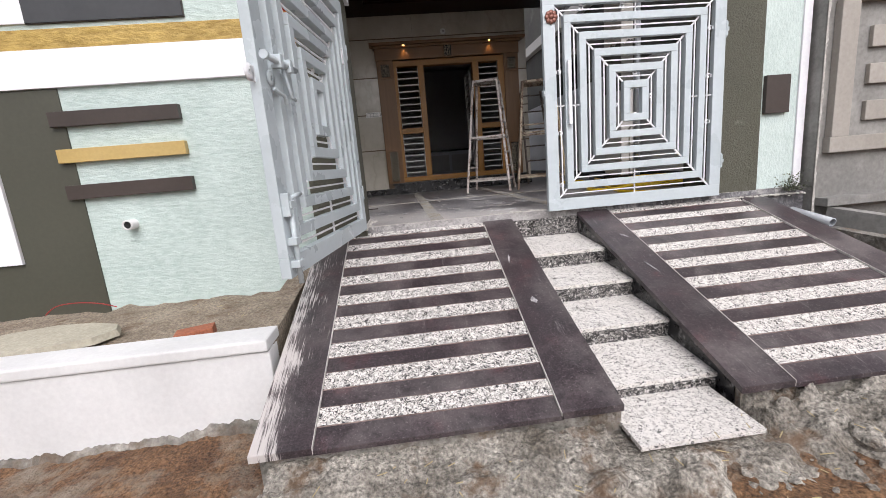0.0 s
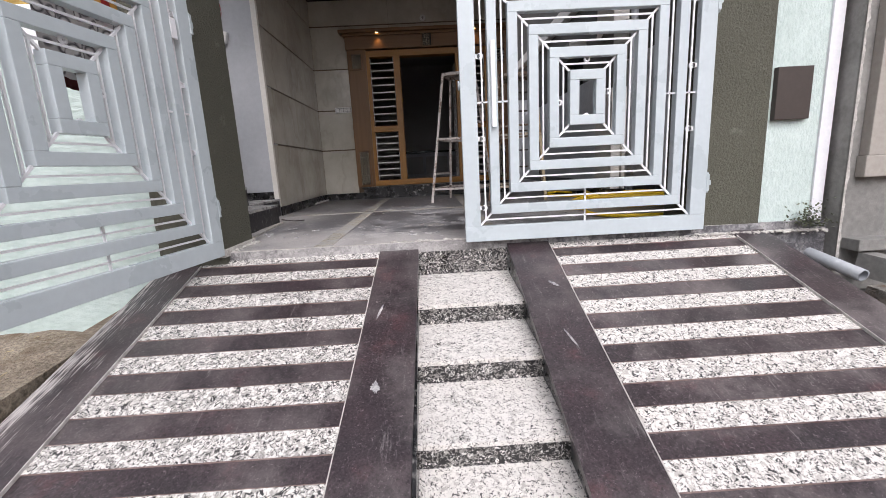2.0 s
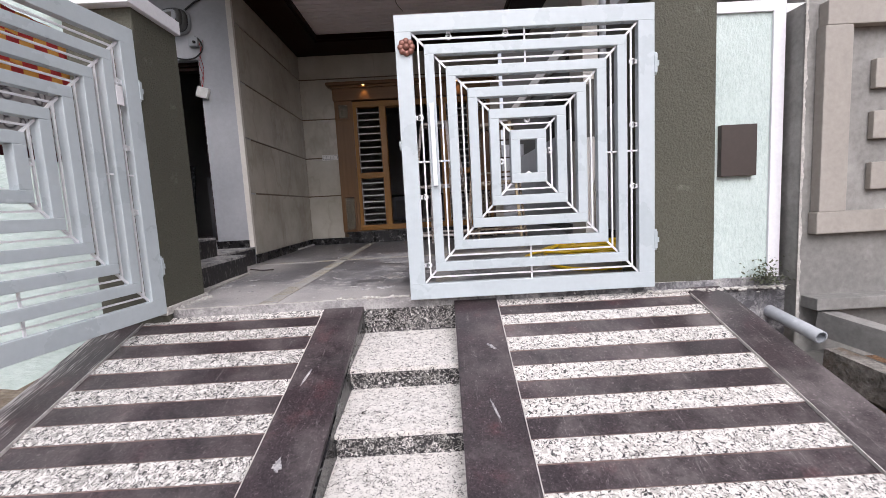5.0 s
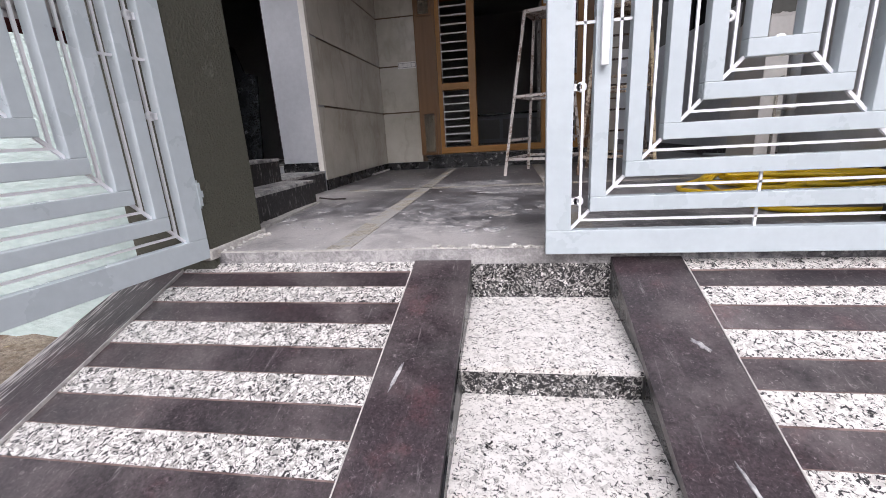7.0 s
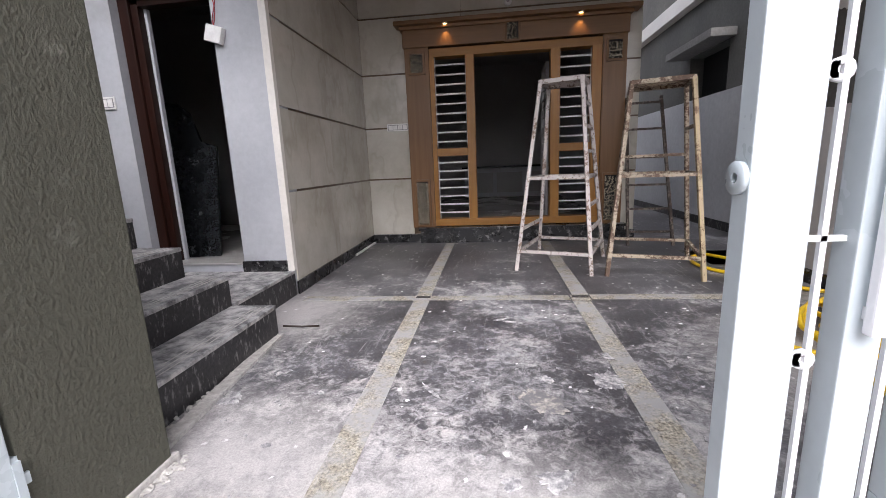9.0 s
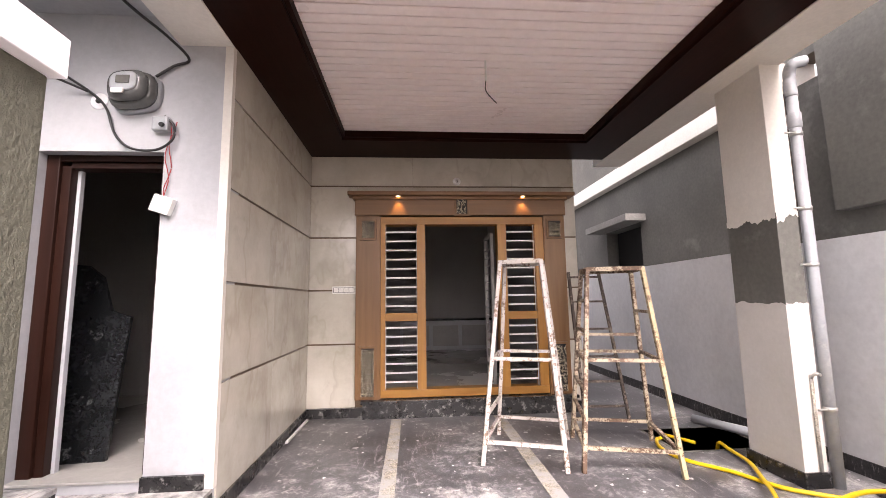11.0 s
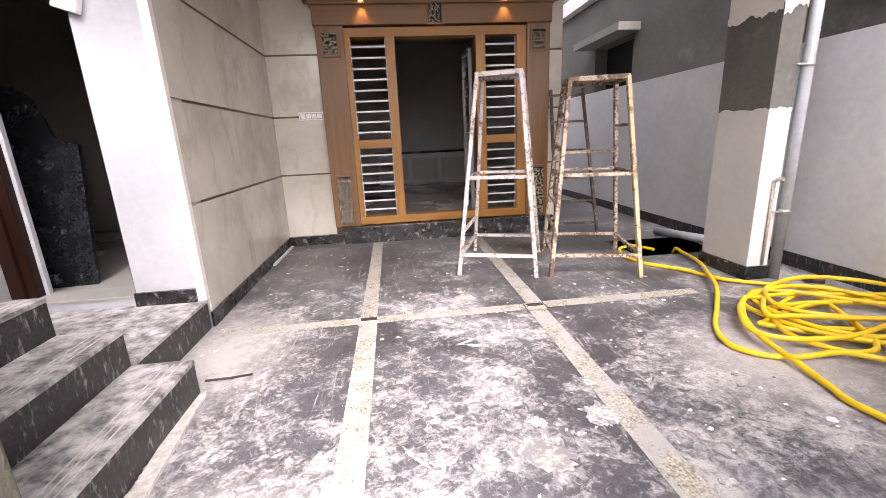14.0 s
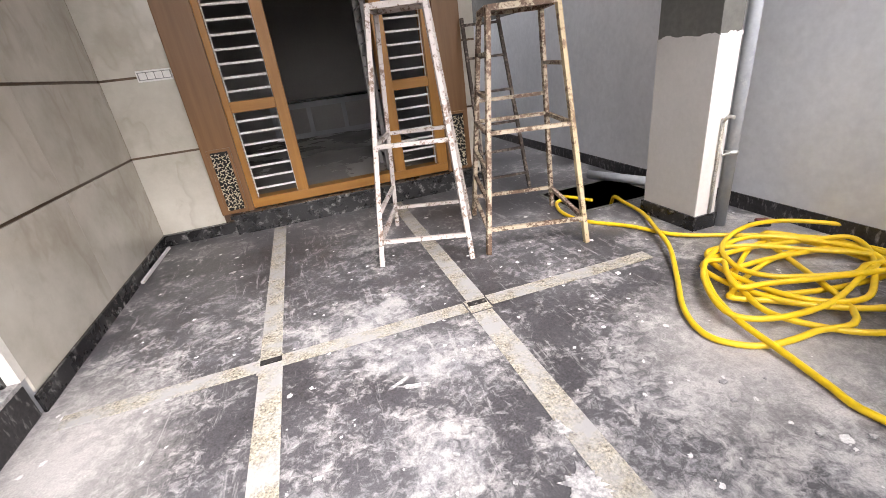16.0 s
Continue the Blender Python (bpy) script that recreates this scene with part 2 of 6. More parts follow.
def flaked_paint(name, paint, under, at=0.5):
    """Old paint on steel, flaked to rust."""
    m, n, l, bsdf = nodes_of(name)
    pos = position(n)
    f = tex_noise(n, l, pos, 38.0, 6, 0.7)
    b = tex_noise(n, l, pos, 6.0, 3, 0.6)
    mm = mix(n, l, 0.4, f, b)
    mask = ramp(n, l, mm, [(at - 0.03, (1, 1, 1)), (at + 0.03, (0, 0, 0))])
    col = mix(n, l, mask, paint, ramp(n, l, f, [(0.3, tuple(x * 0.5 for x in under)), (0.7, under)]))
    l.new(col, bsdf.inputs["Base Color"])
    bsdf.inputs["Roughness"].default_value = 0.7
    bump(n, l, f, bsdf, 0.3, 0.003)
    return m


def plain(name, c, rough=0.5, metal=0.0):
    m, n, l, bsdf = nodes_of(name)
    pos = position(n)
    g = tex_noise(n, l, pos, 25.0, 4, 0.6)
    l.new(ramp(n, l, g, [(0.3, tuple(x * 0.88 for x in c)), (0.7, tuple(min(1, x * 1.06) for x in c))]), bsdf.inputs["Base Color"])
    bsdf.inputs["Roughness"].default_value, bsdf.inputs["Metallic"].default_value = rough, metal
    return m


MINT = scratched_plaster("mint_texture", (0.41, 0.51, 0.48), (0.55, 0.64, 0.61), (0.45, 1.0, 1.4), 34.0)
MINT_UP = scratched_plaster("mint_texture_upright", (0.48, 0.58, 0.55), (0.62, 0.71, 0.68), (1.4, 1.0, 0.7), 48.0)
OLIVE_TEX = scratched_plaster("olive_texture", (0.078, 0.077, 0.056), (0.104, 0.102, 0.076), (1.0, 1.0, 0.8), 80.0, 1.0, 0.014, 0.75, (0.22, 0.21, 0.18))
OLIVE = surface("olive_paint", (0.055, 0.055, 0.04), (0.066, 0.066, 0.048), 1.2, 0.55, 40, 0.08, bump_s=0.05)
GOLD_TEX = scratched_plaster("gold_texture", (0.27, 0.17, 0.03), (0.52, 0.36, 0.10), (0.5, 1.0, 1.4), 26.0, 0.9, 0.015, 0.5)
GOLD = surface("gold_paint", (0.44, 0.31, 0.11), (0.5, 0.36, 0.14), 2.0, 0.45, 40, 0.08, bump_s=0.05)
BROWN = surface("brown_paint", (0.040, 0.030, 0.025), (0.054, 0.040, 0.034), 2.0, 0.5, 40, 0.1, bump_s=0.05)
WHITE = surface("white_wall_paint", (0.74, 0.74, 0.77), (0.82, 0.82, 0.85), 1.5, 0.6, 50, 0.05, bump_s=0.08, bump_scale=40, bump_d=0.004)
WHITE_STAINED = surface("stained_white_paint", (0.60, 0.60, 0.60), (0.70, 0.70, 0.70), 2.0, 0.65, 40, 0.06, bump_s=0.2, bump_scale=25, bump_d=0.006, dirt=(0.42, 0.39, 0.34), dirt_scale=4.0, dirt_at=(0.64, 0.80))
GATE = surface("pale_blue_gate_paint", (0.455, 0.51, 0.535), (0.51, 0.565, 0.59), 3.0, 0.32, 30, 0.04, bump_s=0.03)
GATE_ROD = surface("white_rod_paint", (0.75, 0.76, 0.78), (0.82, 0.82, 0.84), 3.0, 0.4, 40, 0.05, bump_s=0.03)
GRANITE = granite_white("white_granite", 0.35, 0.535)
GRANITE_DUSTY = granite_white("dust_filmed_white_granite", 0.62, 0.525)
GRANITE_TREAD = granite_white("dusty_white_granite", 0.62, 0.495)
GRANITE_RISER = granite_white("dark_flecked_granite", 0.08, 0.60)
MAROON = granite_dark("brown_granite", 0.55)
def smeared_granite(name):
    """Brown granite with brushed mortar smears along its outer edge."""
    m = granite_dark(name, 0.35)
    n, l = m.node_tree.nodes, m.node_tree.links
    bsdf = n["Principled BSDF"]
    src = bsdf.inputs["Base Color"].links[0].from_socket
    pos = position(n)
    st = tex_noise(n, l, pos, 130.0, 4, 0.6, (1.0, 0.05, 0.10), -6, 0.4)
    big = tex_noise(n, l, pos, 2.2, 4, 0.6)
    sep = n.new("ShaderNodeSeparateXYZ")
    l.new(pos, sep.inputs[0])
    edge = n.new("ShaderNodeMapRange")
    edge.inputs["From Min"].default_value, edge.inputs["From Max"].default_value = -0.48, -0.66
    edge.inputs["To Min"].default_value, edge.inputs["To Max"].default_value = -0.10, 0.20
    l.new(sep.outputs[0], edge.inputs["Value"])
    a = n.new("ShaderNodeMath")
    a.operation = "ADD"
    l.new(st, a.inputs[0])
    l.new(edge.outputs[0], a.inputs[1])
    b = n.new("ShaderNodeMath")
    b.operation = "ADD"
    l.new(a.outputs[0], b.inputs[0])
    l.new(big, b.inputs[1])
    mask = n.new("ShaderNodeMapRange")
    mask.inputs["From Min"].default_value, mask.inputs["From Max"].default_value = 1.06, 1.22
    mask.inputs["To Max"].default_value = 0.75
    l.new(b.outputs[0], mask.inputs["Value"])
    l.new(mix(n, l, mask.outputs[0], src, (0.62, 0.58, 0.56)), bsdf.inputs["Base Color"])
    return m


MAROON_SMEARED = smeared_granite("mortar_smeared_granite")
MAROON_DUSTY = granite_dark("dusty_brown_granite", 0.8)
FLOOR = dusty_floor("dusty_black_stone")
STRIP = surface("beige_speckled_stone", (0.33, 0.30, 0.24), (0.46, 0.425, 0.35), 14.0, 0.7, 110, 0.7, dirt=(0.34, 0.335, 0.335), dirt_scale=7.0, dirt_at=(0.42, 0.60))
BLACK_STONE = surface("black_granite", (0.008, 0.008, 0.009), (0.02, 0.0195, 0.021), 8.0, 0.28, 90, 0.5, bump_s=0.02, dirt=(0.38, 0.37, 0.36), dirt_scale=14.0, dirt_at=(0.55, 0.75))
BLACK_DUSTY = surface("dusty_black_granite", (0.012, 0.0115, 0.013), (0.045, 0.043, 0.045), 5.0, 0.4, 60, 0.6, bump_s=0.03, dirt=(0.36, 0.35, 0.345), dirt_scale=38.0, dirt_at=(0.54, 0.74), dirt_stretch=(1.0, 1.0, 0.35))
TREAD_DUST = surface("dust_covered_black_tread", (0.06, 0.058, 0.062), (0.25, 0.243, 0.246), 4.0, 0.5, 70, 0.5, bump_s=0.04, dirt=(0.56, 0.545, 0.535), dirt_scale=11.0, dirt_at=(0.40, 0.62))
BLACK_POLISHED = surface("polished_black_slab", (0.008, 0.009, 0.01), (0.02, 0.022, 0.024), 6.0, 0.12, 60, 0.5, bump_s=0.0, dirt=(0.16, 0.17, 0.17), dirt_scale=11.0, dirt_at=(0.6, 0.72))
TILE = marble_tile("beige_marble_tile")
GROOVE = surface("bronze_groove", (0.10, 0.07, 0.045), (0.16, 0.11, 0.07), 5.0, 0.4, bump_s=0.02, metal=0.5)
CEMENT = surface("raw_cement", (0.20, 0.195, 0.185), (0.29, 0.28, 0.265), 1.6, 0.85, 30, 0.18, 60, 0.3, 0.004, dirt=(0.40, 0.39, 0.37), dirt_scale=2.2, dirt_at=(0.56, 0.8))
CEMENT_DARK = surface("dark_cement_plaster", (0.095, 0.094, 0.086), (0.15, 0.147, 0.134), 1.3, 0.85, 30, 0.15, 60, 0.25, 0.004, dirt=(0.24, 0.235, 0.22), dirt_scale=2.0, dirt_at=(0.58, 0.8))
CEMENT_PALE = surface("skimmed_grey_plaster", (0.62, 0.63, 0.65), (0.74, 0.75, 0.77), 1.1, 0.6, 20, 0.08, 40, 0.12, 0.003, dirt=(0.76, 0.76, 0.78), dirt_scale=1.6, dirt_at=(0.55, 0.8))
CEMENT_ROUGH = surface("rough_mortar", (0.115, 0.105, 0.09), (0.40, 0.38, 0.345), 5.0, 0.9, 35, 0.4, 28, 1.0, 0.03, dirt=(0.12, 0.075, 0.045), dirt_scale=3.0, dirt_at=(0.52, 0.7))
MORTAR = surface("spilled_mortar", (0.15, 0.13, 0.105), (0.52, 0.485, 0.43), 5.0, 0.9, 60, 0.7, 45, 1.0, 0.03, dirt=(0.15, 0.10, 0.065), dirt_scale=3.5, dirt_at=(0.54, 0.64))
TAUPE = surface("taupe_cement", (0.30, 0.275, 0.245), (0.40, 0.37, 0.335), 1.4, 0.8, 30, 0.1, 60, 0.15, 0.003)
SOIL = surface("brown_soil", (0.105, 0.052, 0.026), (0.26, 0.145, 0.074), 6.0, 0.95, 70, 0.7, 45, 1.0, 0.03, dirt=(0.27, 0.225, 0.175), dirt_scale=3.5, dirt_at=(0.52, 0.68))
SAND = surface("grey_sand", (0.21, 0.165, 0.12), (0.37, 0.31, 0.24), 5.0, 0.95, 60, 0.5, 50, 0.9, 0.02, dirt=(0.15, 0.10, 0.065), dirt_scale=6.0, dirt_at=(0.53, 0.66))
TEAK = wood("varnished_teak", (0.24, 0.100, 0.013), (0.37, 0.175, 0.030))
TEAK_H = wood("varnished_teak_across", (0.24, 0.100, 0.013), (0.37, 0.175, 0.030), (0.06, 1, 1))
SURROUND = wood("brown_door_surround", (0.135, 0.063, 0.021), (0.21, 0.105, 0.039))
SURROUND_H = wood("brown_lintel_wood", (0.135, 0.063, 0.021), (0.21, 0.105, 0.039), (0.06, 1, 1))
DARKWOOD = wood("dark_red_brown_wood", (0.012, 0.0045, 0.003), (0.026, 0.009, 0.006))
LATTICE = surface("pale_lattice_backing", (0.56, 0.48, 0.34), (0.68, 0.60, 0.45), 30.0, 0.5, bump_s=0.1)
CEIL_DARK = wood("dark_brown_laminate", (0.010, 0.0028, 0.0018), (0.020, 0.006, 0.004), (1, 0.06, 1), 0.4)
CEIL_DARK.node_tree.nodes["Principled BSDF"].inputs["Specular IOR Level"].default_value = 0.05
DARKWOOD.node_tree.nodes["Principled BSDF"].inputs["Specular IOR Level"].default_value = 0.2
CEIL_PANEL = surface("pale_pink_ceiling_panel", (0.86, 0.77, 0.77), (0.90, 0.83, 0.83), 2.0, 0.38, 20, 0.04, bump_s=0.02)
PILLAR_WHITE = surface("pillar_white_paint", (0.56, 0.545, 0.52), (0.64, 0.62, 0.595), 1.6, 0.6, 40, 0.05, bump_s=0.1, dirt=(0.44, 0.42, 0.38), dirt_scale=4.0, dirt_at=(0.66, 0.8))
CREAM = surface("cream_wall_paint", (0.66, 0.63, 0.58), (0.75, 0.72, 0.67), 1.4, 0.6, 40, 0.06, bump_s=0.08)
WALL_WHITE = surface("patchy_white_plaster", (0.37, 0.38, 0.405), (0.46, 0.47, 0.495), 1.3, 0.6, 30, 0.06, bump_s=0.1, dirt=(0.32, 0.32, 0.325), dirt_scale=1.8, dirt_at=(0.6, 0.8))
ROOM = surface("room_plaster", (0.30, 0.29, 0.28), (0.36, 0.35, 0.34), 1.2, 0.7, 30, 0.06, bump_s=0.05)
ROOM_TILE = surface("room_floor_tile", (0.36, 0.35, 0.34), (0.44, 0.43, 0.41), 1.2, 0.25, 30, 0.06, bump_s=0.02)
BAR = surface("grey_steel_bar", (0.60, 0.60, 0.60), (0.72, 0.72, 0.72), 5.0, 0.4, bump_s=0.02)
LADDER_A = flaked_paint("flaked_white_paint", (0.52, 0.475, 0.45), (0.30, 0.21, 0.16), 0.455)
LADDER_B = flaked_paint("flaked_cream_paint", (0.43, 0.36, 0.27), (0.17, 0.105, 0.07), 0.50)
LADDER_C = flaked_paint("dark_rusty_paint", (0.20, 0.16, 0.13), (0.07, 0.05, 0.04), 0.54)
OCHRE = flaked_paint("ochre_rusted_paint", (0.46, 0.37, 0.23), (0.26, 0.17, 0.10), 0.45)
PVC = surface("grey_pvc", (0.30, 0.32, 0.345), (0.39, 0.41, 0.435), 4.0, 0.45, 30, 0.08, bump_s=0.05, dirt=(0.55, 0.55, 0.55), dirt_scale=5.0, dirt_at=(0.6, 0.75))
HOSE = plain("yellow_rubber", (0.78, 0.52, 0.012), 0.35)
BLACK = plain("black_plastic", (0.012, 0.012, 0.013), 0.45)
RED_WIRE = plain("red_wire", (0.35, 0.02, 0.02), 0.5)
SWITCH = plain("white_switch_plastic", (0.78, 0.77, 0.75), 0.3)
BRICK = surface("red_brick", (0.28, 0.085, 0.045), (0.36, 0.13, 0.07), 9.0, 0.9, 60, 0.3, 60, 0.6, 0.006)
SLIPPER_RED = surface("dark_red_pattern", (0.05, 0.012, 0.012), (0.30, 0.10, 0.09), 70.0, 0.7)
SLATE = surface("buff_stone_slab", (0.36, 0.33, 0.26), (0.48, 0.45, 0.36), 3.0, 0.8, 50, 0.2, 40, 0.4, 0.006)
COPPER = plain("copper_plastic", (0.22, 0.09, 0.065), 0.35, 0.3)
# near-black colour in place of the shade inside openings and cuts
HOLE_SHADE = plain("painted_hole_shade", (0.01, 0.01, 0.01), 0.9)
SMOKY = plain("smoky_plastic_cover", (0.10, 0.103, 0.103), 0.2)
SWITCH_GREY = plain("grey_switch_seam", (0.25, 0.25, 0.25), 0.4)
TINTED = surface("tinted_glass", (0.03, 0.031, 0.033), (0.05, 0.051, 0.054), 0.8, 0.1, 30, 0.05, bump_s=0)
GROUT = surface("red_brown_grout", (0.10, 0.06, 0.055), (0.32, 0.24, 0.22), 9.0, 0.9)
MORTAR_PALE = surface("pale_dry_mortar", (0.40, 0.38, 0.35), (0.58, 0.56, 0.53), 20.0, 0.9)
STEEL = plain("worn_steel", (0.45, 0.45, 0.44), 0.4, 0.7)

glass, gn, gl, gb = nodes_of("window_glass")
gb.inputs["Base Color"].default_value = (0.9, 0.95, 0.95, 1)
gb.inputs["Roughness"].default_value, gb.inputs["Transmission Weight"].default_value = 0.03, 1.0
lamp_glow, ln, ll, lb = nodes_of("warm_lamp_glow")
lb.inputs["Base Color"].default_value = (1, 0.7, 0.3, 1)
lb.inputs["Emission Color"].default_value, lb.inputs["Emission Strength"].default_value = (1, 0.55, 0.16, 1), 6.0

# ---- mesh helpers ----
def box(bm, x0, x1, y0, y1, z0, z1, bevel=0.0, m=None):
    before = set(bm.verts)
    r = bmesh.ops.create_cube(bm, size=1.0)
    vs = r["verts"]
    for v in vs:
        v.co = Vector(((x0 + x1) / 2 + v.co.x * (x1 - x0), (y0 + y1) / 2 + v.co.y * (y1 - y0), (z0 + z1) / 2 + v.co.z * (z1 - z0)))
    if bevel:
        es = {e for v in vs for e in v.link_edges}
        bmesh.ops.bevel(bm, geom=list(es), offset=bevel, segments=2, affect="EDGES", profile=0.6)
    if m is not None:
        for v in bm.verts:
            if v not in before:
                v.co = m @ v.co
    return bm


def tube(bm, pts, r, seg=8, closed=False):
    """A round tube along points."""
    pts = [Vector(p) for p in pts]
    n, rings = len(pts), []
    side = Vector((0, 0, 1))
    for i, p in enumerate(pts):
        a = pts[(i - 1) % n] if closed or i else p
        b = pts[(i + 1) % n] if closed or i < n - 1 else p
        d = (b - a).normalized()
        u = d.cross(side)
        if u.length < 0.05:
            u = d.cross(Vector((1, 0, 0)))
        u.normalize()
        w = d.cross(u)
        rings.append([bm.verts.new(p + r * (math.cos(2 * math.pi * k / seg) * u + math.sin(2 * math.pi * k / seg) * w)) for k in range(seg)])
    for i in range(n if closed else n - 1):
        a, b = rings[i], rings[(i + 1) % n]
        for k in range(seg):
            f = bm.faces.new((a[k], a[(k + 1) % seg], b[(k + 1) % seg], b[k]))
            f.smooth = True
    if not closed:
        bm.faces.new(rings[0][::-1])
        bm.faces.new(rings[-1])
    return bm


def rod(bm, a, b, w, h=None):
    """A square bar from a to b."""
    a, b = Vector(a), Vector(b)
    h = h or w
    d = (b - a).normalized()
    up = Vector((0, 0, 1)) if abs(d.z) < 0.9 else Vector((0, 1, 0))
    u = d.cross(up).normalized() * (w / 2)
    v = u.cross(d).normalized() * (h / 2)
    q = [[bm.verts.new(p + s * u + t * v) for s, t in ((-1, -1), (1, -1), (1, 1), (-1, 1))] for p in (a, b)]
    for k in range(4):
        bm.faces.new((q[0][k], q[0][(k + 1) % 4], q[1][(k + 1) % 4], q[1][k]))
    bm.faces.new(q[0][::-1])
    bm.faces.new(q[1])
    return bm


def smooth_path(pts, steps=8, closed=False):
    """Catmull-Rom points."""
    P, out = [Vector(p) for p in pts], []
    n = len(P)
    for i in range(n if closed else n - 1):
        a, b, c, d = (P[(i - 1) % n] if closed or i else P[0], P[i], P[(i + 1) % n], P[(i + 2) % n] if closed or i + 2 < n else P[-1])
        for s in range(steps):
            t = s / steps
            out.append(0.5 * ((2 * b) + (c - a) * t + (2 * a - 5 * b + 4 * c - d) * t * t + (3 * b - a - 3 * c + d) * t ** 3))
    if not closed:
        out.append(P[-1])
    return out


def lathe(bm, prof, at, seg=20, axis="z"):
    rings = []
    for r, h in prof:
        ring = []
        for k in range(seg):
            c, s = math.cos(2 * math.pi * k / seg) * r, math.sin(2 * math.pi * k / seg) * r
            o = (c, s, h) if axis == "z" else (c, h, s) if axis == "y" else (h, c, s)
            ring.append(bm.verts.new(Vector(at) + Vector(o)))
        rings.append(ring)
    for a, b in zip(rings, rings[1:]):
        for k in range(seg):
            f = bm.faces.new((a[k], a[(k + 1) % seg], b[(k + 1) % seg], b[k]))
            f.smooth = True
    if prof[0] != prof[-1]:
        bm.faces.new(rings[0])
        bm.faces.new(rings[-1])
    return bm


def finish(name, bm, material):
    bmesh.ops.recalc_face_normals(bm, faces=bm.faces)
    me = bpy.data.meshes.new(name)
    bm.to_mesh(me)
    bm.free()
    me.materials.append(material)
    return new(name, me)


def part(name, bm, material, parent, label=""):
    ob = finish(name, bm, material)
    ob.parent = parent
    if parent.type == "EMPTY":
        ob.matrix_parent_inverse = Matrix.Translation(-Vector(parent.location))
    return tagged(ob, label)


def thing(name, at, label, category, group="", kind=""):
    ob = new(name)
    ob.location = at
    ob.empty_display_size = 0.1
    return tagged(ob, label, category, group, kind)


def solid(name, bm, material, label, category, group="", kind=""):
    return tagged(finish(name, bm, material), label, category, group, kind)


def struct(name, bm, material, label, category="wall"):
    return solid(name, bm, material, label, category, kind="structure")


B = bmesh.new

# ---- ground ----
def ground_height(x, y):
    z = 0.03 + 0.03 * noise.noise((x * 1.3, y * 1.3, 0)) + 0.02 * noise.noise((x * 5, y * 5, 3)) + 0.018 * noise.noise((x * 13, y * 13, 7)) + 0.012 * noise.noise((x * 27, y * 27, 2))
    z += 0.06 * min(1, max(0, (y - 0.8) / 1.0))
    if x > 1.6:
        z += 0.30 * min(1, (x - 1.6) / 2.0) * min(1, max(0, (y - 0.9) / 1.5))
    return z


bm = B()
xs = [-400, -60, -15] + [-8 + 0.25 * i for i in range(21)] + [-2.9 + 0.05 * i for i in range(136)] + [4 + 0.25 * i for i in range(17)] + [15, 60, 400]
ys = [-400, -60, -15, -6] + [-3 + 0.25 * i for i in range(13)] + [0.3 + 0.05 * i for i in range(43)] + [2.6 + 0.2 * i for i in range(6)]
ys += [3.9, 8, 30, 400]
grid = [[bm.verts.new((x, y, ground_height(x, y) if -9 < x < 9 and -4 < y < 3.8 else 0.0)) for x in xs] for y in ys]
for j in range(len(ys) - 1):
    for i in range(len(xs) - 1):
        bm.faces.new((grid[j][i], grid[j][i + 1], grid[j + 1][i + 1], grid[j + 1][i])).smooth = True
struct("ground", bm, SOIL, "brown earth street with loose grit and mortar", "ground")

# ---- porch floor ----
bm = B()
box(bm, -0.72, 3.62, 3.44, 6.42, 0.2, F)
box(bm, -0.72, 2.66, 6.42, 7.0, 0.2, F)
box(bm, 3.44, 3.62, 6.42, 7.0, 0.2, F)
box(bm, -0.72, 3.62, 7.0, 13.0, 0.2, F)
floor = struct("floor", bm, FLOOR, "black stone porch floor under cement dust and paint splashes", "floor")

# ---- back wall with the main door opening ----
YB = 7.84
bm = B()
box(bm, -0.9, -0.16, YB + 0.012, 8.1, F, 4.2)
box(bm, 2.27, 2.45, YB + 0.012, 8.1, F, 4.2)
box(bm, -0.16, 2.27, YB + 0.012, 8.1, 3.38, 4.2)
box(bm, -0.16, 2.27, YB + 0.012, 8.1, F, 1.08)
wall_back = struct("wall_back", bm, GROOVE, "porch back wall clad in beige marble tiles with bronze grooves")
bm = B()
box(bm, -0.9, -0.722, 5.852, 7.84, F, 4.2)
wall_left = struct("wall_left", bm, GROOVE, "porch side wall clad in beige marble tiles with bronze grooves")
bm = B()
box(bm, 2.25, 2.45, 8.1, 13.0, F, 4.2)
struct("wall_passage", bm, WALL_WHITE, "white plastered house wall along the side passage")
bm = B()
box(bm, 2.25, 4.2, 12.8, 13.0, F, 3.0)
struct("wall_passage_end", bm, WALL_WHITE, "white wall closing the side passage")

# front wall of the left room, with its door opening
XD0, XD1, ZD = -1.872, -1.112, 3.128
bm = B()
box(bm, -5.0, XD0, 5.65, 5.85, F, 4.2)
box(bm, XD1, -0.722, 5.65, 5.85, F, 4.2)
box(bm, XD0, XD1, 5.65, 5.85, ZD, 4.2)
box(bm, XD0, XD1, 5.65, 5.85, F, 1.135)
struct("wall_stair_side", bm, WALL_WHITE, "patchy white plastered wall around the side door")
bm = B()
box(bm, -0.762, -0.709, 5.645, 5.69, F + 0.19, 3.86)
struct("tile_edge", bm, CREAM, "pale plaster edge where the tiled wall begins", "trim")

# ---- pillars and front walls ----
def gate_pillar(name, x0, x1, y0, y1, ztop, label):
    p = thing(name, ((x0 + x1) / 2, (y0 + y1) / 2, F), label, "gate pillar")
    part("shaft", box(B(), x0, x1, y0, y1, 0.4, ztop, 0.006), OLIVE_TEX, p)
    part("cap", box(B(), x0 - 0.06, x1 + (0.03 if x0 < 0 else 0.06), y0 - 0.06, y1 + 0.01, ztop, ztop + 0.085, 0.004), WHITE, p, "white painted cap slab")
    return p


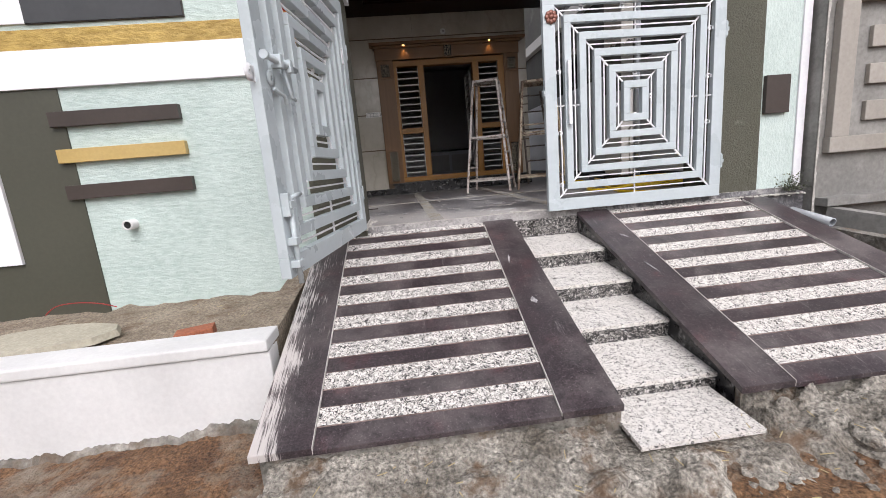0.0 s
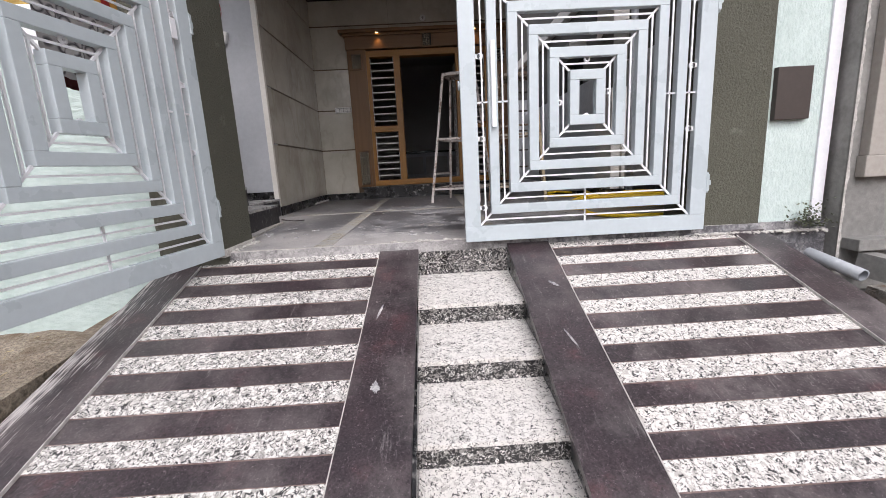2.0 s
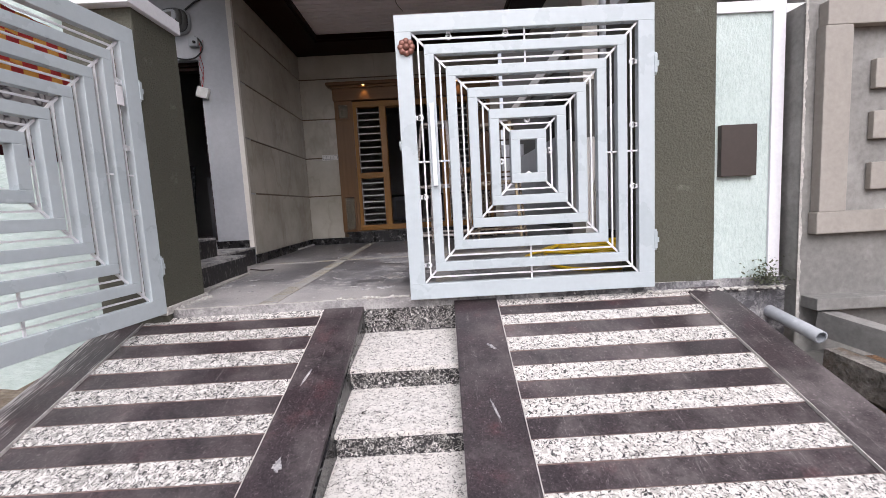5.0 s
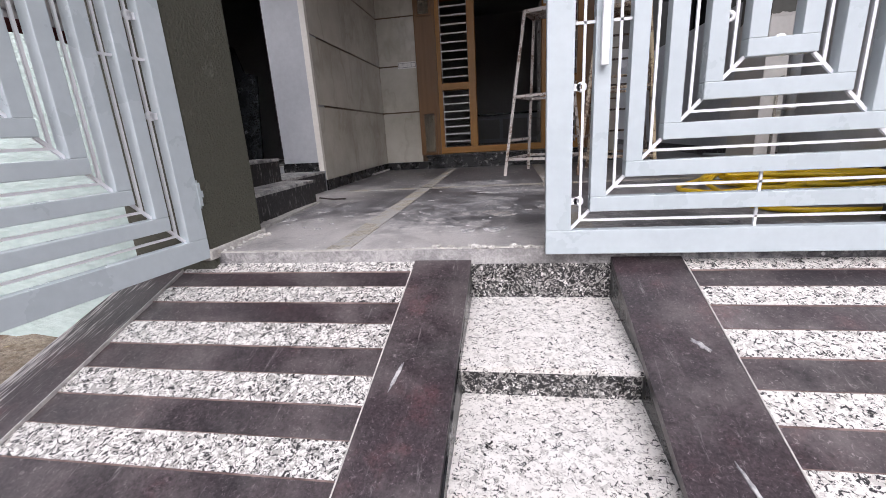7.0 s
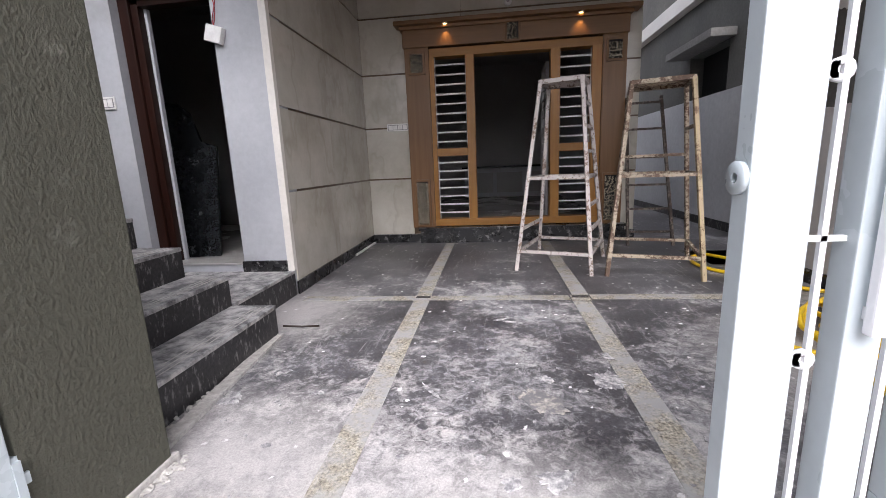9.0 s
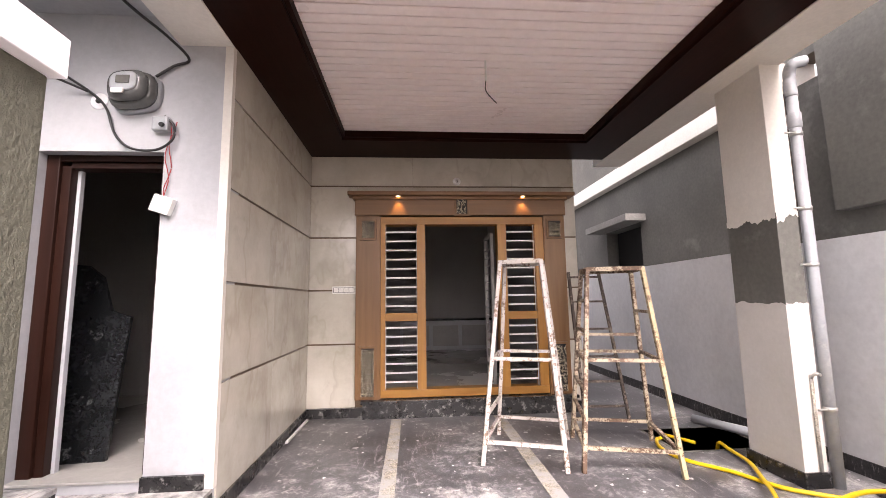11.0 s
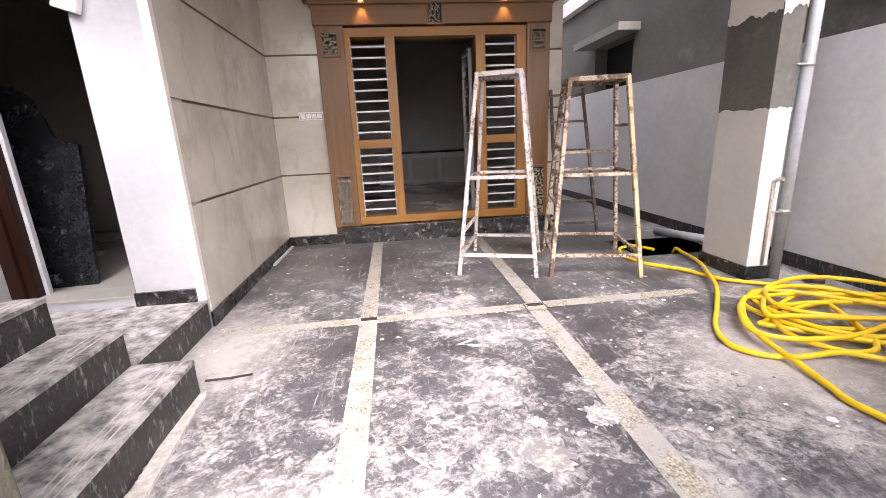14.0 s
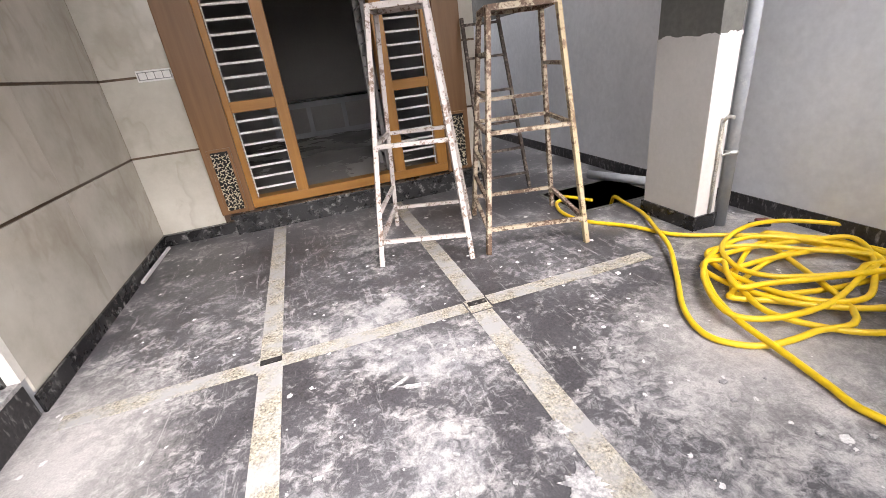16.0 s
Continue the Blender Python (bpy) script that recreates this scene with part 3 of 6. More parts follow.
gate_pillar("gate_pillar", -0.66, -0.272, 3.40, 3.80, 2.62, "dark olive textured gate pillar with white cap")
gate_pillar("gate_pillar", 2.645, 3.03, 3.445, 3.85, 2.66, "dark olive textured gate pillar with white cap, splashed base")

bm = B()
box(bm, -7.0, -0.50, 3.42, 3.62, 0.2, 3.0)
box(bm, -7.0, -2.3, 3.42, 3.62, 3.0, 6.5)
wall_front = struct("wall_front", bm, MINT, "mint green trowel-textured front wall of the house")
bm = B()
box(bm, 3.03, 3.37, 3.47, 3.67, 0.3, 2.45)
struct("wall_front_right", bm, MINT_UP, "narrow mint green textured wall beside the gate pillar")
bm = B()
box(bm, 3.37, 3.44, 3.455, 3.67, 0.3, 2.45)
box(bm, 3.03, 3.44, 3.455, 3.67, 2.45, 2.51)
struct("wall_trim", bm, WHITE, "white painted border band of the front wall", "trim")

# ---- overhead slab, beams and ceiling ----
bm = B()
box(bm, -1.05, 3.0, 3.7, 8.1, 4.06, 4.25)
box(bm, -5.0, -1.05, 4.75, 8.1, 4.06, 4.25)
struct("porch_slab", bm, WALL_WHITE, "painted concrete slab over the porch", "ceiling")
bm = B()
box(bm, -1.05, -0.715, 3.7, 5.65, 3.86, 4.06)
struct("beam_left", bm, CREAM, "cream painted concrete beam", "beam")
bm = B()
box(bm, 2.84, 3.2, 3.7, 8.1, 3.86, 4.06)
struct("beam_right", bm, CREAM, "cream painted concrete beam over the porch pillar", "beam")
bm = B()
CX0, CX1, CY0, CY1, CB, CP = -0.715, 2.84, 3.7, 7.835, 3.87, 3.96
IX0, IX1, IY0, IY1 = -0.27, 2.41, 4.10, 7.30
box(bm, CX0, IX0, CY0, CY1, CB, 4.05)
box(bm, IX1, CX1, CY0, CY1, CB, 4.05)
box(bm, IX0, IX1, IY1, CY1, CB, 4.05)
box(bm, IX0, IX1, CY0, IY0, CB, 4.05)
box(bm, IX0, IX0 + 0.03, IY0, IY1, CB + 0.03, 4.05)
box(bm, IX1 - 0.03, IX1, IY0, IY1, CB + 0.03, 4.05)
box(bm, IX0 + 0.03, IX1 - 0.03, IY1 - 0.03, IY1, CB + 0.03, 4.05)
struct("ceiling_border", bm, CEIL_DARK, "dark brown laminate border of the false ceiling", "ceiling")
bm = B()
y = IY0
while y < IY1 - 0.03:
    y1 = min(y + 0.095, IY1 - 0.03)
    box(bm, IX0 + 0.03, IX1 - 0.03, y, y1 - 0.014, CP, 4.05, 0.004)
    y = y1
box(bm, IX0 + 0.03, IX1 - 0.03, IY0, IY1 - 0.03, CP + 0.025, 4.05)
struct("ceiling", bm, CEIL_PANEL, "pale pink ribbed PVC panel ceiling", "ceiling")

# ---- porch pillar at the side ----
pp = thing("porch_pillar", (3.11, 5.9, F), "porch pillar, half painted white with a bare cement band", "pillar")
part("lower_shaft", box(B(), 3.038, 3.205, 5.68, 6.14, F, 2.09, 0.004), PILLAR_WHITE, pp, "white painted lower part")
part("bare_band", box(B(), 3.040, 3.203, 5.682, 6.138, 2.09, 2.74), CEMENT_DARK, pp, "bare grey cement band")
part("upper_shaft", box(B(), 3.038, 3.205, 5.68, 6.14, 2.74, 3.87, 0.004), CREAM, pp, "cream painted upper part")
part("skirting", box(B(), 3.022, 3.212, 5.665, 6.155, F, F + 0.10, 0.003), BLACK_STONE, pp, "black granite skirting")

# ---- side passage wall and the building next door ----
bm = B()
box(bm, 3.62, 3.76, 3.67, 13.0, 0.2, 2.575)
struct("compound_wall", bm, CEMENT_PALE, "pale grey skimmed compound wall")
bm = B()
box(bm, 3.61, 3.62, 3.67, 13.0, F, F + 0.11)
struct("baseboard_passage", bm, BLACK_DUSTY, "dusty black granite skirting along the compound wall", "baseboard")

nb = thing("neighbour_building", (4.5, 8, 0), "raw grey cement building beyond the compound wall", "building")
for y0, y1, z0, z1 in ((3.9, 8.85, 0.2, 3.98), (9.95, 16.0, 0.2, 3.98), (8.85, 9.95, 0.2, 2.3), (8.85, 9.95, 3.26, 3.98), (3.9, 16.0, 4.2, 7.0)):
    part("wall", box(B(), 3.86, 4.06, y0, y1, z0, z1), CEMENT_DARK, nb)
part("ledge", box(B(), 3.72, 4.06, 6.2, 16.0, 3.98, 4.2, 0.004), CREAM, nb, "pale painted ledge")
part("sunshade", box(B(), 3.55, 3.86, 8.7, 10.1, 3.27, 3.37, 0.004), CEMENT, nb, "concrete sunshade over the window")
part("panel", box(B(), 3.74, 3.86, 4.6, 5.9, 2.80, 4.6, 0.006), CEMENT_DARK, nb, "thick projecting plaster panel")
# block added behind the window opening, the room's shade put into its colour
part("inner_wall", box(B(), 4.062, 4.3, 8.6, 10.2, 2.1, 3.5), HOLE_SHADE, nb)

# ---- front wall decoration ----
def wall_band(name, x0, x1, z0, z1, proud, material, label, bevel=0.003):
    return solid(name, box(B(), x0, x1, 3.42 - proud, 3.424, z0, z1, bevel), material, label, "wall band", kind="structure")


wall_band("gold_band", -6.9, -0.70, 2.305, 2.43, 0.022, GOLD_TEX, "gold textured plaster band on the front wall")
wall_band("white_band", -6.9, -0.70, 2.058, 2.303, 0.03, WHITE, "plain white plaster band on the front wall")
wall_band("olive_panel", -6.9, -2.25, 0.3, 2.056, 0.012, OLIVE, "flat dark olive painted panel on the front wall")
wall_band("white_panel", -6.9, -2.745, 0.87, 1.75, 0.035, WHITE, "white raised panel on the front wall")
for z0, z1, mt, lb_ in ((1.80, 1.90, BROWN, "dark brown raised plaster bar"), (1.555, 1.649, GOLD, "gold raised plaster bar"), (1.30, 1.40, BROWN, "dark brown raised plaster bar")):
    tagged(wall_band("wall_bar", -2.33, -1.474, z0, z1, 0.045, mt, lb_), group="raised bars on the front wall")
wall_band("white_window_border", -6.9, -2.34, 2.47, 5.2, 0.015, WHITE, "white painted wall beside the window")
win = thing("window_1", (-1.85, 3.42, 2.47), "dark tinted front window with flush frame", "window", kind="structure")
part("window_frame", box(B(), -2.34, -1.33, 3.405, 3.423, 2.465, 3.9), BROWN, win)
part("pane", box(B(), -2.335, -1.335, 3.398, 3.406, 2.47, 3.86), TINTED, win, "dark reflecting glass")
wp = thing("drain_pipe", (-1.955, 3.42, 1.09), "short white drain pipe stub in the front wall", "pipe")
bm = B()
lathe(bm, [(0.026, 0.10), (0.036, 0.10), (0.036, -0.075), (0.026, -0.075), (0.026, 0.10)], (-1.955, 3.41, 1.09), 20, "y")
part("pipe_end", bm, WHITE_STAINED, wp)
# near-black disc closing the pipe, coloured as the shade within
part("bore", lathe(B(), [(0.0265, -0.055), (0.0265, -0.065)], (-1.955, 3.41, 1.09), 16, "y"), HOLE_SHADE, wp)
sqp = thing("name_plate", (3.165, 3.46, 1.515), "square dark brown plate on the mint wall", "plate")
part("plate", box(B(), 3.06, 3.272, 3.435, 3.472, 1.515, 1.815, 0.002), BROWN, sqp)

# cloth banner tied behind the open gate leaf
def cloth_material():
    m, n, l, bsdf = nodes_of("printed_cloth")
    pos = position(n)
    sep = n.new("ShaderNodeSeparateXYZ")
    l.new(pos, sep.inputs[0])
    v = n.new("ShaderNodeTexVoronoi")
    v.inputs["Scale"].default_value = 16.0
    l.new(pos, v.inputs["Vector"])
    flower = ramp(n, l, v.outputs["Distance"], [(0.25, (0.62, 0.6, 0.6)), (0.4, (0.10, 0.09, 0.10)), (0.55, (0.5, 0.48, 0.48))])
    ch = n.new("ShaderNodeTexChecker")
    ch.inputs["Scale"].default_value = 14.0
    ch.inputs["Color1"].default_value, ch.inputs["Color2"].default_value = (0.42, 0.05, 0.05, 1), (0.62, 0.36, 0.10, 1)
    l.new(pos, ch.inputs["Vector"])
    stop = n.new("ShaderNodeMath")
    stop.operation = "GREATER_THAN"
    stop.inputs[1].default_value = 2.17
    l.new(sep.outputs[2], stop.inputs[0])
    col = mix(n, l, stop.outputs[0], flower, ch.outputs[0])
    hem = n.new("ShaderNodeMath")
    hem.operation = "LESS_THAN"
    hem.inputs[1].default_value = 1.815
    l.new(sep.outputs[2], hem.inputs[0])
    col = mix(n, l, hem.outputs[0], col, (0.08, 0.012, 0.012))
    l.new(col, bsdf.inputs["Base Color"])
    bsdf.inputs["Roughness"].default_value = 0.85
    return m


bm = B()
cols, rowsn = 26, 14
gridv = [[bm.verts.new((-0.60 - 0.010 * math.sin(i * 1.1) * (1 - j / rowsn * 0.6), 2.80 + 0.53 * i / cols, 1.77 + 0.70 * j / rowsn)) for i in range(cols + 1)] for j in range(rowsn + 1)]
for j in range(rowsn):
    for i in range(cols):
        bm.faces.new((gridv[j][i], gridv[j][i + 1], gridv[j + 1][i + 1], gridv[j + 1][i])).smooth = True
bmesh.ops.solidify(bm, geom=bm.faces[:], thickness=0.004)
solid("cloth_banner", bm, cloth_material(), "printed red and yellow cloth banner behind the open gate", "cloth")

solid("tie_wire", tube(B(), smooth_path([(-0.60, 3.32, 1.80), (-0.48, 3.30, 1.795), (-0.36, 3.20, 1.80)], 5), 0.003, 6), BLACK, "thin dark wire tying the banner to the gate", "wire")

# ---- planter bed in front of the house ----
pl = thing("planter_wall", (-2, 2.2, 0.2), "low white painted planter wall with chipped plaster edge", "low wall", kind="structure")
bm = B()
box(bm, -7.0, -0.70, 2.13, 2.27, 0.0, 0.50, 0.012)
box(bm, -7.0, -0.70, 2.112, 2.32, 0.505, 0.565, 0.012)
part("front_wall", bm, WHITE_STAINED, pl)
bm = B()
rod(bm, (-0.775, 2.24, 0.32), (-0.775, 3.36, 0.42), 0.14, 0.44)
part("return_wall", bm, SAND, pl, "bare sandy cement return wall")
bm = B()
n_ = 420
lo, hi, bk = [], [], []
for i in range(n_ + 1):
    x = -3.4 + 2.7 * i / n_
    h_ = 0.026 + 0.024 * noise.noise((x * 5, 1, 0)) + 0.014 * noise.noise((x * 19, 4, 0)) + 0.008 * noise.noise((x * 60, 2, 0)) + 0.05 * max(0, (x + 1.2) / 0.5)
    g_ = ground_height(x, 2.1)
    lo.append(bm.verts.new((x, 2.085 + 0.02 * noise.noise((x * 15, 9, 0)), g_ - 0.03)))
    hi.append(bm.verts.new((x, 2.119, g_ + max(0.01, h_))))
    bk.append(bm.verts.new((x, 2.135, g_ + max(0.01, h_))))
for i in range(n_):
    bm.faces.new((lo[i], lo[i + 1], hi[i + 1], hi[i]))
    bm.faces.new((hi[i], hi[i + 1], bk[i + 1], bk[i]))
part("mortar_foot", bm, CEMENT_ROUGH, pl, "ragged mortar left along the foot of the wall")
bm = B()
nx, ny = 70, 16
gv = [[bm.verts.new((-7 + 6.22 * i / nx, 2.2 + 1.24 * j / ny, 0.465 + 0.03 * noise.noise((i * 0.5, j * 0.5, 1)) + 0.02 * noise.noise((i * 1.7, j * 1.7, 5)))) for i in range(nx + 1)] for j in range(ny + 1)]
for j in range(ny):
    for i in range(nx):
        bm.faces.new((gv[j][i], gv[j][i + 1], gv[j + 1][i + 1], gv[j + 1][i])).smooth = True
struct("planter_soil", bm, SAND, "sandy soil bed inside the planter", "soil")
bm = B()
random.seed(4)
ring = [(math.cos(a) * (0.42 + 0.06 * random.random()), math.sin(a) * (0.2 + 0.04 * random.random())) for a in [2 * math.pi * k / 11 for k in range(11)]]
lo = [bm.verts.new((-2.15 + x, 2.66 + y, 0.495)) for x, y in ring]
hi = [bm.verts.new((-2.15 + x * 0.97, 2.66 + y * 0.97, 0.535)) for x, y in ring]
bm.faces.new(hi)
bm.faces.new(lo[::-1])
for k in range(11):
    bm.faces.new((lo[k], lo[(k + 1) % 11], hi[(k + 1) % 11], hi[k]))
solid("stone_slab", bm, SLATE, "flat buff stone slab lying on the planter soil", "stone")
bm = box(B(), -0.10, 0.10, -0.045, 0.045, 0, 0.055, 0.006, pose(-1.22, 2.52, 0.475, 4, -3, 12))
solid("loose_brick", bm, BRICK, "broken red brick lying on the planter soil", "brick")

solid("red_wire", tube(B(), smooth_path([(-2.62, 3.30, 0.50), (-2.52, 3.28, 0.56), (-2.38, 3.27, 0.575), (-2.24, 3.29, 0.55), (-2.15, 3.33, 0.50)], 6), 0.004, 6), RED_WIRE, "thin red wire looped over the planter soil", "wire", "red wires")

# ---- entrance ramp ----
SLOPE = (0.838 - 0.25) / (3.43 - 1.66)


def sz(y):
    return 0.25 + SLOPE * (y - 1.66)


def slope_slab(bm, x0, x1, y0, y1, lift=0.0, thick=0.02, x0t=None, x1t=None, gap=0.0015):
    """A flat slab that lies on the slope; x0t and x1t: its ends at the upper edge."""
    x0t, x1t = x0 if x0t is None else x0t, x1 if x1t is None else x1t
    y0, y1 = y0 + gap, y1 - gap
    q = []
    for dz in (lift - thick, lift):
        q.append([bm.verts.new((x, y, sz(y) + dz)) for x, y in ((x0, y0), (x1, y0), (x1t, y1), (x0t, y1))])
    bm.faces.new(q[0][::-1])
    bm.faces.new(q[1])
    for k in range(4):
        bm.faces.new((q[0][k], q[0][(k + 1) % 4], q[1][(k + 1) % 4], q[1][k]))
    return bm


bm = B()


def wedge(bm, x0, x1, y0, y1, drop, z0=-0.2):
    q = [[bm.verts.new((x, y, z)) for y, z in ((y0, z0), (y1, z0), (y1, sz(y1) - drop), (y0, sz(y0) - drop))] for x in (x0, x1)]
    bm.faces.new(q[0])
    bm.faces.new(q[1][::-1])
    for k in range(4):
        bm.faces.new((q[0][k], q[1][k], q[1][(k + 1) % 4], q[0][(k + 1) % 4]))


wedge(bm, -0.66, 0.87, 1.70, 3.44, 0.022)
wedge(bm, 1.445, 3.05, 1.72, 3.44, 0.022)
wedge(bm, 0.87, 1.445, 1.88, 3.44, 0.24)
struct("ramp_base", bm, CEMENT_ROUGH, "rough mortar base under the entrance ramp", "ramp base")
ramp_l = thing("entrance_ramp", (0.1, 2.5, 0.3), "sloped ramp of striped white and brown granite", "ramp", "entrance ramps", "structure")
ramp_r = thing("entrance_ramp", (2.25, 2.5, 0.3), "sloped ramp of striped white and brown granite, dusty", "ramp", "entrance ramps", "structure")
edges = [3.44, 3.372, 3.281, 3.188, 3.082, 2.973, 2.866, 2.765, 2.663, 2.563, 2.462, 2.357, 2.252, 2.15, 2.055, 1.955, 1.858, 1.765, 1.66]
for k in range(18):
    y1, y0 = edges[k], edges[k + 1]
    white = k % 2 == 0
    tl = (3.44 - (y0 + y1) / 2) / 1.78
    part("stripe", slope_slab(B(), -0.415 - 0.02 * tl, 0.645 - 0.05 * tl, y0, y1, 0.003 if white else 0.0), GRANITE if white else MAROON, ramp_l)
    part("stripe", slope_slab(B(), 1.695 - 0.04 * tl, 2.85 - 0.03 * tl, y0, y1, 0.003 if white else 0.0), GRANITE_DUSTY if white else MAROON_DUSTY, ramp_r)
for k in range(1, 18):
    tl = (3.44 - edges[k]) / 1.78
    part("joint", slope_slab(B(), -0.415 - 0.02 * tl, 0.645 - 0.05 * tl, edges[k] - 0.0016, edges[k] + 0.0016, 0.0045), GROUT, ramp_l)
    part("joint", slope_slab(B(), 1.695 - 0.04 * tl, 2.85 - 0.03 * tl, edges[k] - 0.0016, edges[k] + 0.0016, 0.0045), GROUT, ramp_r)
for ra, x_a, x_b in ((ramp_l, -0.438, -0.418), (ramp_l, 0.588, 0.644), (ramp_r, 1.652, 1.692), (ramp_r, 2.818, 2.848)):
    part("joint", slope_slab(B(), x_a, x_a + 0.004, 1.66, 3.38, 0.0155, 0.03, x_b, x_b + 0.004), MORTAR_PALE, ra, "pale mortar joint beside the border slab")
part("side_border", slope_slab(B(), -0.685, -0.438, 1.66, 3.38, 0.012, 0.03, -0.64, -0.418), MAROON_SMEARED, ramp_l, "brown granite border smeared with white mortar")
part("inner_border", slope_slab(B(), 0.592, 0.862, 1.66, 3.43, 0.014, 0.03, 0.648, 0.885), MAROON, ramp_l, "brown granite border slab")
part("inner_border", slope_slab(B(), 1.40, 1.652, 1.66, 3.45, 0.014, 0.03, 1.435, 1.692), MAROON, ramp_r, "brown granite border slab")
part("side_border", slope_slab(B(), 2.822, 3.075, 1.66, 3.44, 0.014, 0.03, 2.852, 3.06), MAROON_DUSTY, ramp_r, "dusty brown granite border slab")
# lip of the porch above the ramp
bm = B()
box(bm, -0.43, 0.645, 3.443, 3.47, 0.78, F + 0.002)
box(bm, 1.69, 2.86, 3.443, 3.47, 0.78, F + 0.002)
box(bm, 0.645, 1.69, 3.456, 3.48, 0.60, F + 0.003)
struct("threshold", bm, MORTAR_PALE, "rough mortar threshold along the porch edge", "threshold")

# steps between the ramps
steps = thing("entrance_steps", (1.15, 2.5, 0.2), "narrow granite steps set between the ramps", "steps", kind="structure")
nos = [(3.44, 0.845), (2.975, 0.642), (2.61, 0.507), (2.235, 0.372), (1.865, 0.235)]
feet = [(3.432, 0.685), (2.955, 0.535), (2.59, 0.40), (2.215, 0.27), (1.85, 0.165)]
for k in range(5):
    (yt, zt), (yf, zf) = nos[k], feet[k]
    bm = B()
    box(bm, 0.882, 1.436, yt - 0.004, yt + 0.016, zf - 0.02, zt - 0.014)
    part("riser", bm, GRANITE_RISER, steps, "dark flecked granite riser")
    y1, z1 = (nos[k + 1] if k < 4 else (1.545, 0.155))
    bm = B()
    xl, xr = (0.882, 1.436) if k < 4 else (0.862, 1.40)
    q = [[bm.verts.new((x, y, z + dz)) for x, y, z in ((xl, y1 - 0.014, z1), (xr, y1 - 0.014, z1), (xr, yt, zf), (xl, yt, zf))] for dz in (-0.02, 0.0)]
    bm.faces.new(q[0][::-1])
    bm.faces.new(q[1])
    for j in range(4):
        bm.faces.new((q[0][j], q[0][(j + 1) % 4], q[1][(j + 1) % 4], q[1][j]))
    part("tread", bm, GRANITE_TREAD, steps, "white granite tread under pale dust")
bm = B()
for xa, xb in ((0.868, 0.882), (1.436, 1.45)):
    q = [[bm.verts.new((x, y, z)) for y, z in ((1.75, 0.0), (3.44, 0.3), (3.44, sz(3.44) - 0.012), (1.75, sz(1.75) - 0.012))] for x in (xa, xb)]
    bm.faces.new(q[0])
    bm.faces.new(q[1][::-1])
    for k in range(4):
        bm.faces.new((q[0][k], q[1][k], q[1][(k + 1) % 4], q[0][(k + 1) % 4]))
part("cheek", bm, BLACK_STONE, steps, "dark side faces of the steps")

# mortar apron and rubble at the foot of the ramp
bm = B()
nx, ny = 250, 48
av = []
for j in range(ny + 1):
    row = []
    for i in range(nx + 1):
        x = -0.62 + 4.3 * i / nx
        f_ = j / ny
        y = 1.80 - f_ * (0.66 + 0.16 * noise.noise((x * 1.7, 0, 2)))
        wx, wy = 0.25 * noise.noise((x * 3, y * 3, 11)), 0.25 * noise.noise((x * 3, y * 3, 17))
        d = noise.voronoi(Vector(((x + wx) * 3.4, (y + wy) * 6.5, 0.3)))[0]
        lump = min(0.5, d[1] - d[0])
        rough_ = min(1.0, max(0.15, (x - 0.2) / 0.7))
        z = 0.20 + 0.10 * max(0, x - 1.7) - 0.10 * f_ - 0.16 * f_ ** 3 + 0.03 * noise.noise((x * 4, y * 4, 0)) + rough_ * (0.11 * lump - 0.03) + 0.05 * rough_ * noise.noise((x * 9, y * 9, 4)) + 0.022 * noise.noise((x * 21, y * 21, 4)) + 0.012 * noise.noise((x * 40, y * 40, 6))
        if 0.80 < x < 1.46 and y > 1.5:
            z = min(z, 0.10)
        row.append(bm.verts.new((x, y, z)))
    av.append(row)
for j in range(ny):
    for i in range(nx):
        bm.faces.new((av[j][i], av[j][i + 1], av[j + 1][i + 1], av[j + 1][i])).smooth = (i * 7 + j * 3) % 5 > 0
struct("mortar_apron", bm, MORTAR, "rough grey mortar apron spilled below the ramp edge", "mortar")

random.seed(9)
bm = B()
for k in range(620):
    x = random.uniform(-0.9, 3.4)
    y = random.uniform(1.2, 1.72) if random.random() < 0.8 else random.uniform(0.4, 1.3)
    r = 0.004 + 0.024 * random.random() ** 2
    m = pose(x, y, ground_height(x, y) + r * 0.2, random.uniform(-30, 30), random.uniform(-30, 30), random.uniform(0, 360)) @ Matrix.Diagonal((r * random.uniform(0.8, 1.5), r, r * random.uniform(0.4, 0.8), 1))
    vs = bmesh.ops.create_icosphere(bm, subdivisions=1, radius=1.0)["verts"]
    for v in vs:
        v.co *= random.uniform(0.8, 1.15)
        v.co = m @ v.co
for k in range(26):
    x = random.uniform(0.55, 3.3) if k < 20 else random.uniform(-0.6, 0.6)
    y, r = random.uniform(1.42, 1.66), random.uniform(0.04, 0.10)
    if 0.78 < x < 1.5:
        continue
    m = pose(x, y, 0.10 + 0.06 * max(0, x - 1.5), random.uniform(-20, 20), random.uniform(-20, 20), random.uniform(0, 360)) @ Matrix.Diagonal((r * random.uniform(0.9, 1.6), r, r * random.uniform(0.5, 0.9), 1))
    vs = bmesh.ops.create_icosphere(bm, subdivisions=2, radius=1.0)["verts"]
    for v in vs:
        v.co *= 1 + 0.28 * noise.noise(v.co * 1.7 + Vector((k, 0, 0)))
        v.co = m @ v.co
solid("rubble", bm, MORTAR, "loose mortar lumps and stones at the ramp foot", "rubble", kind="stuff")

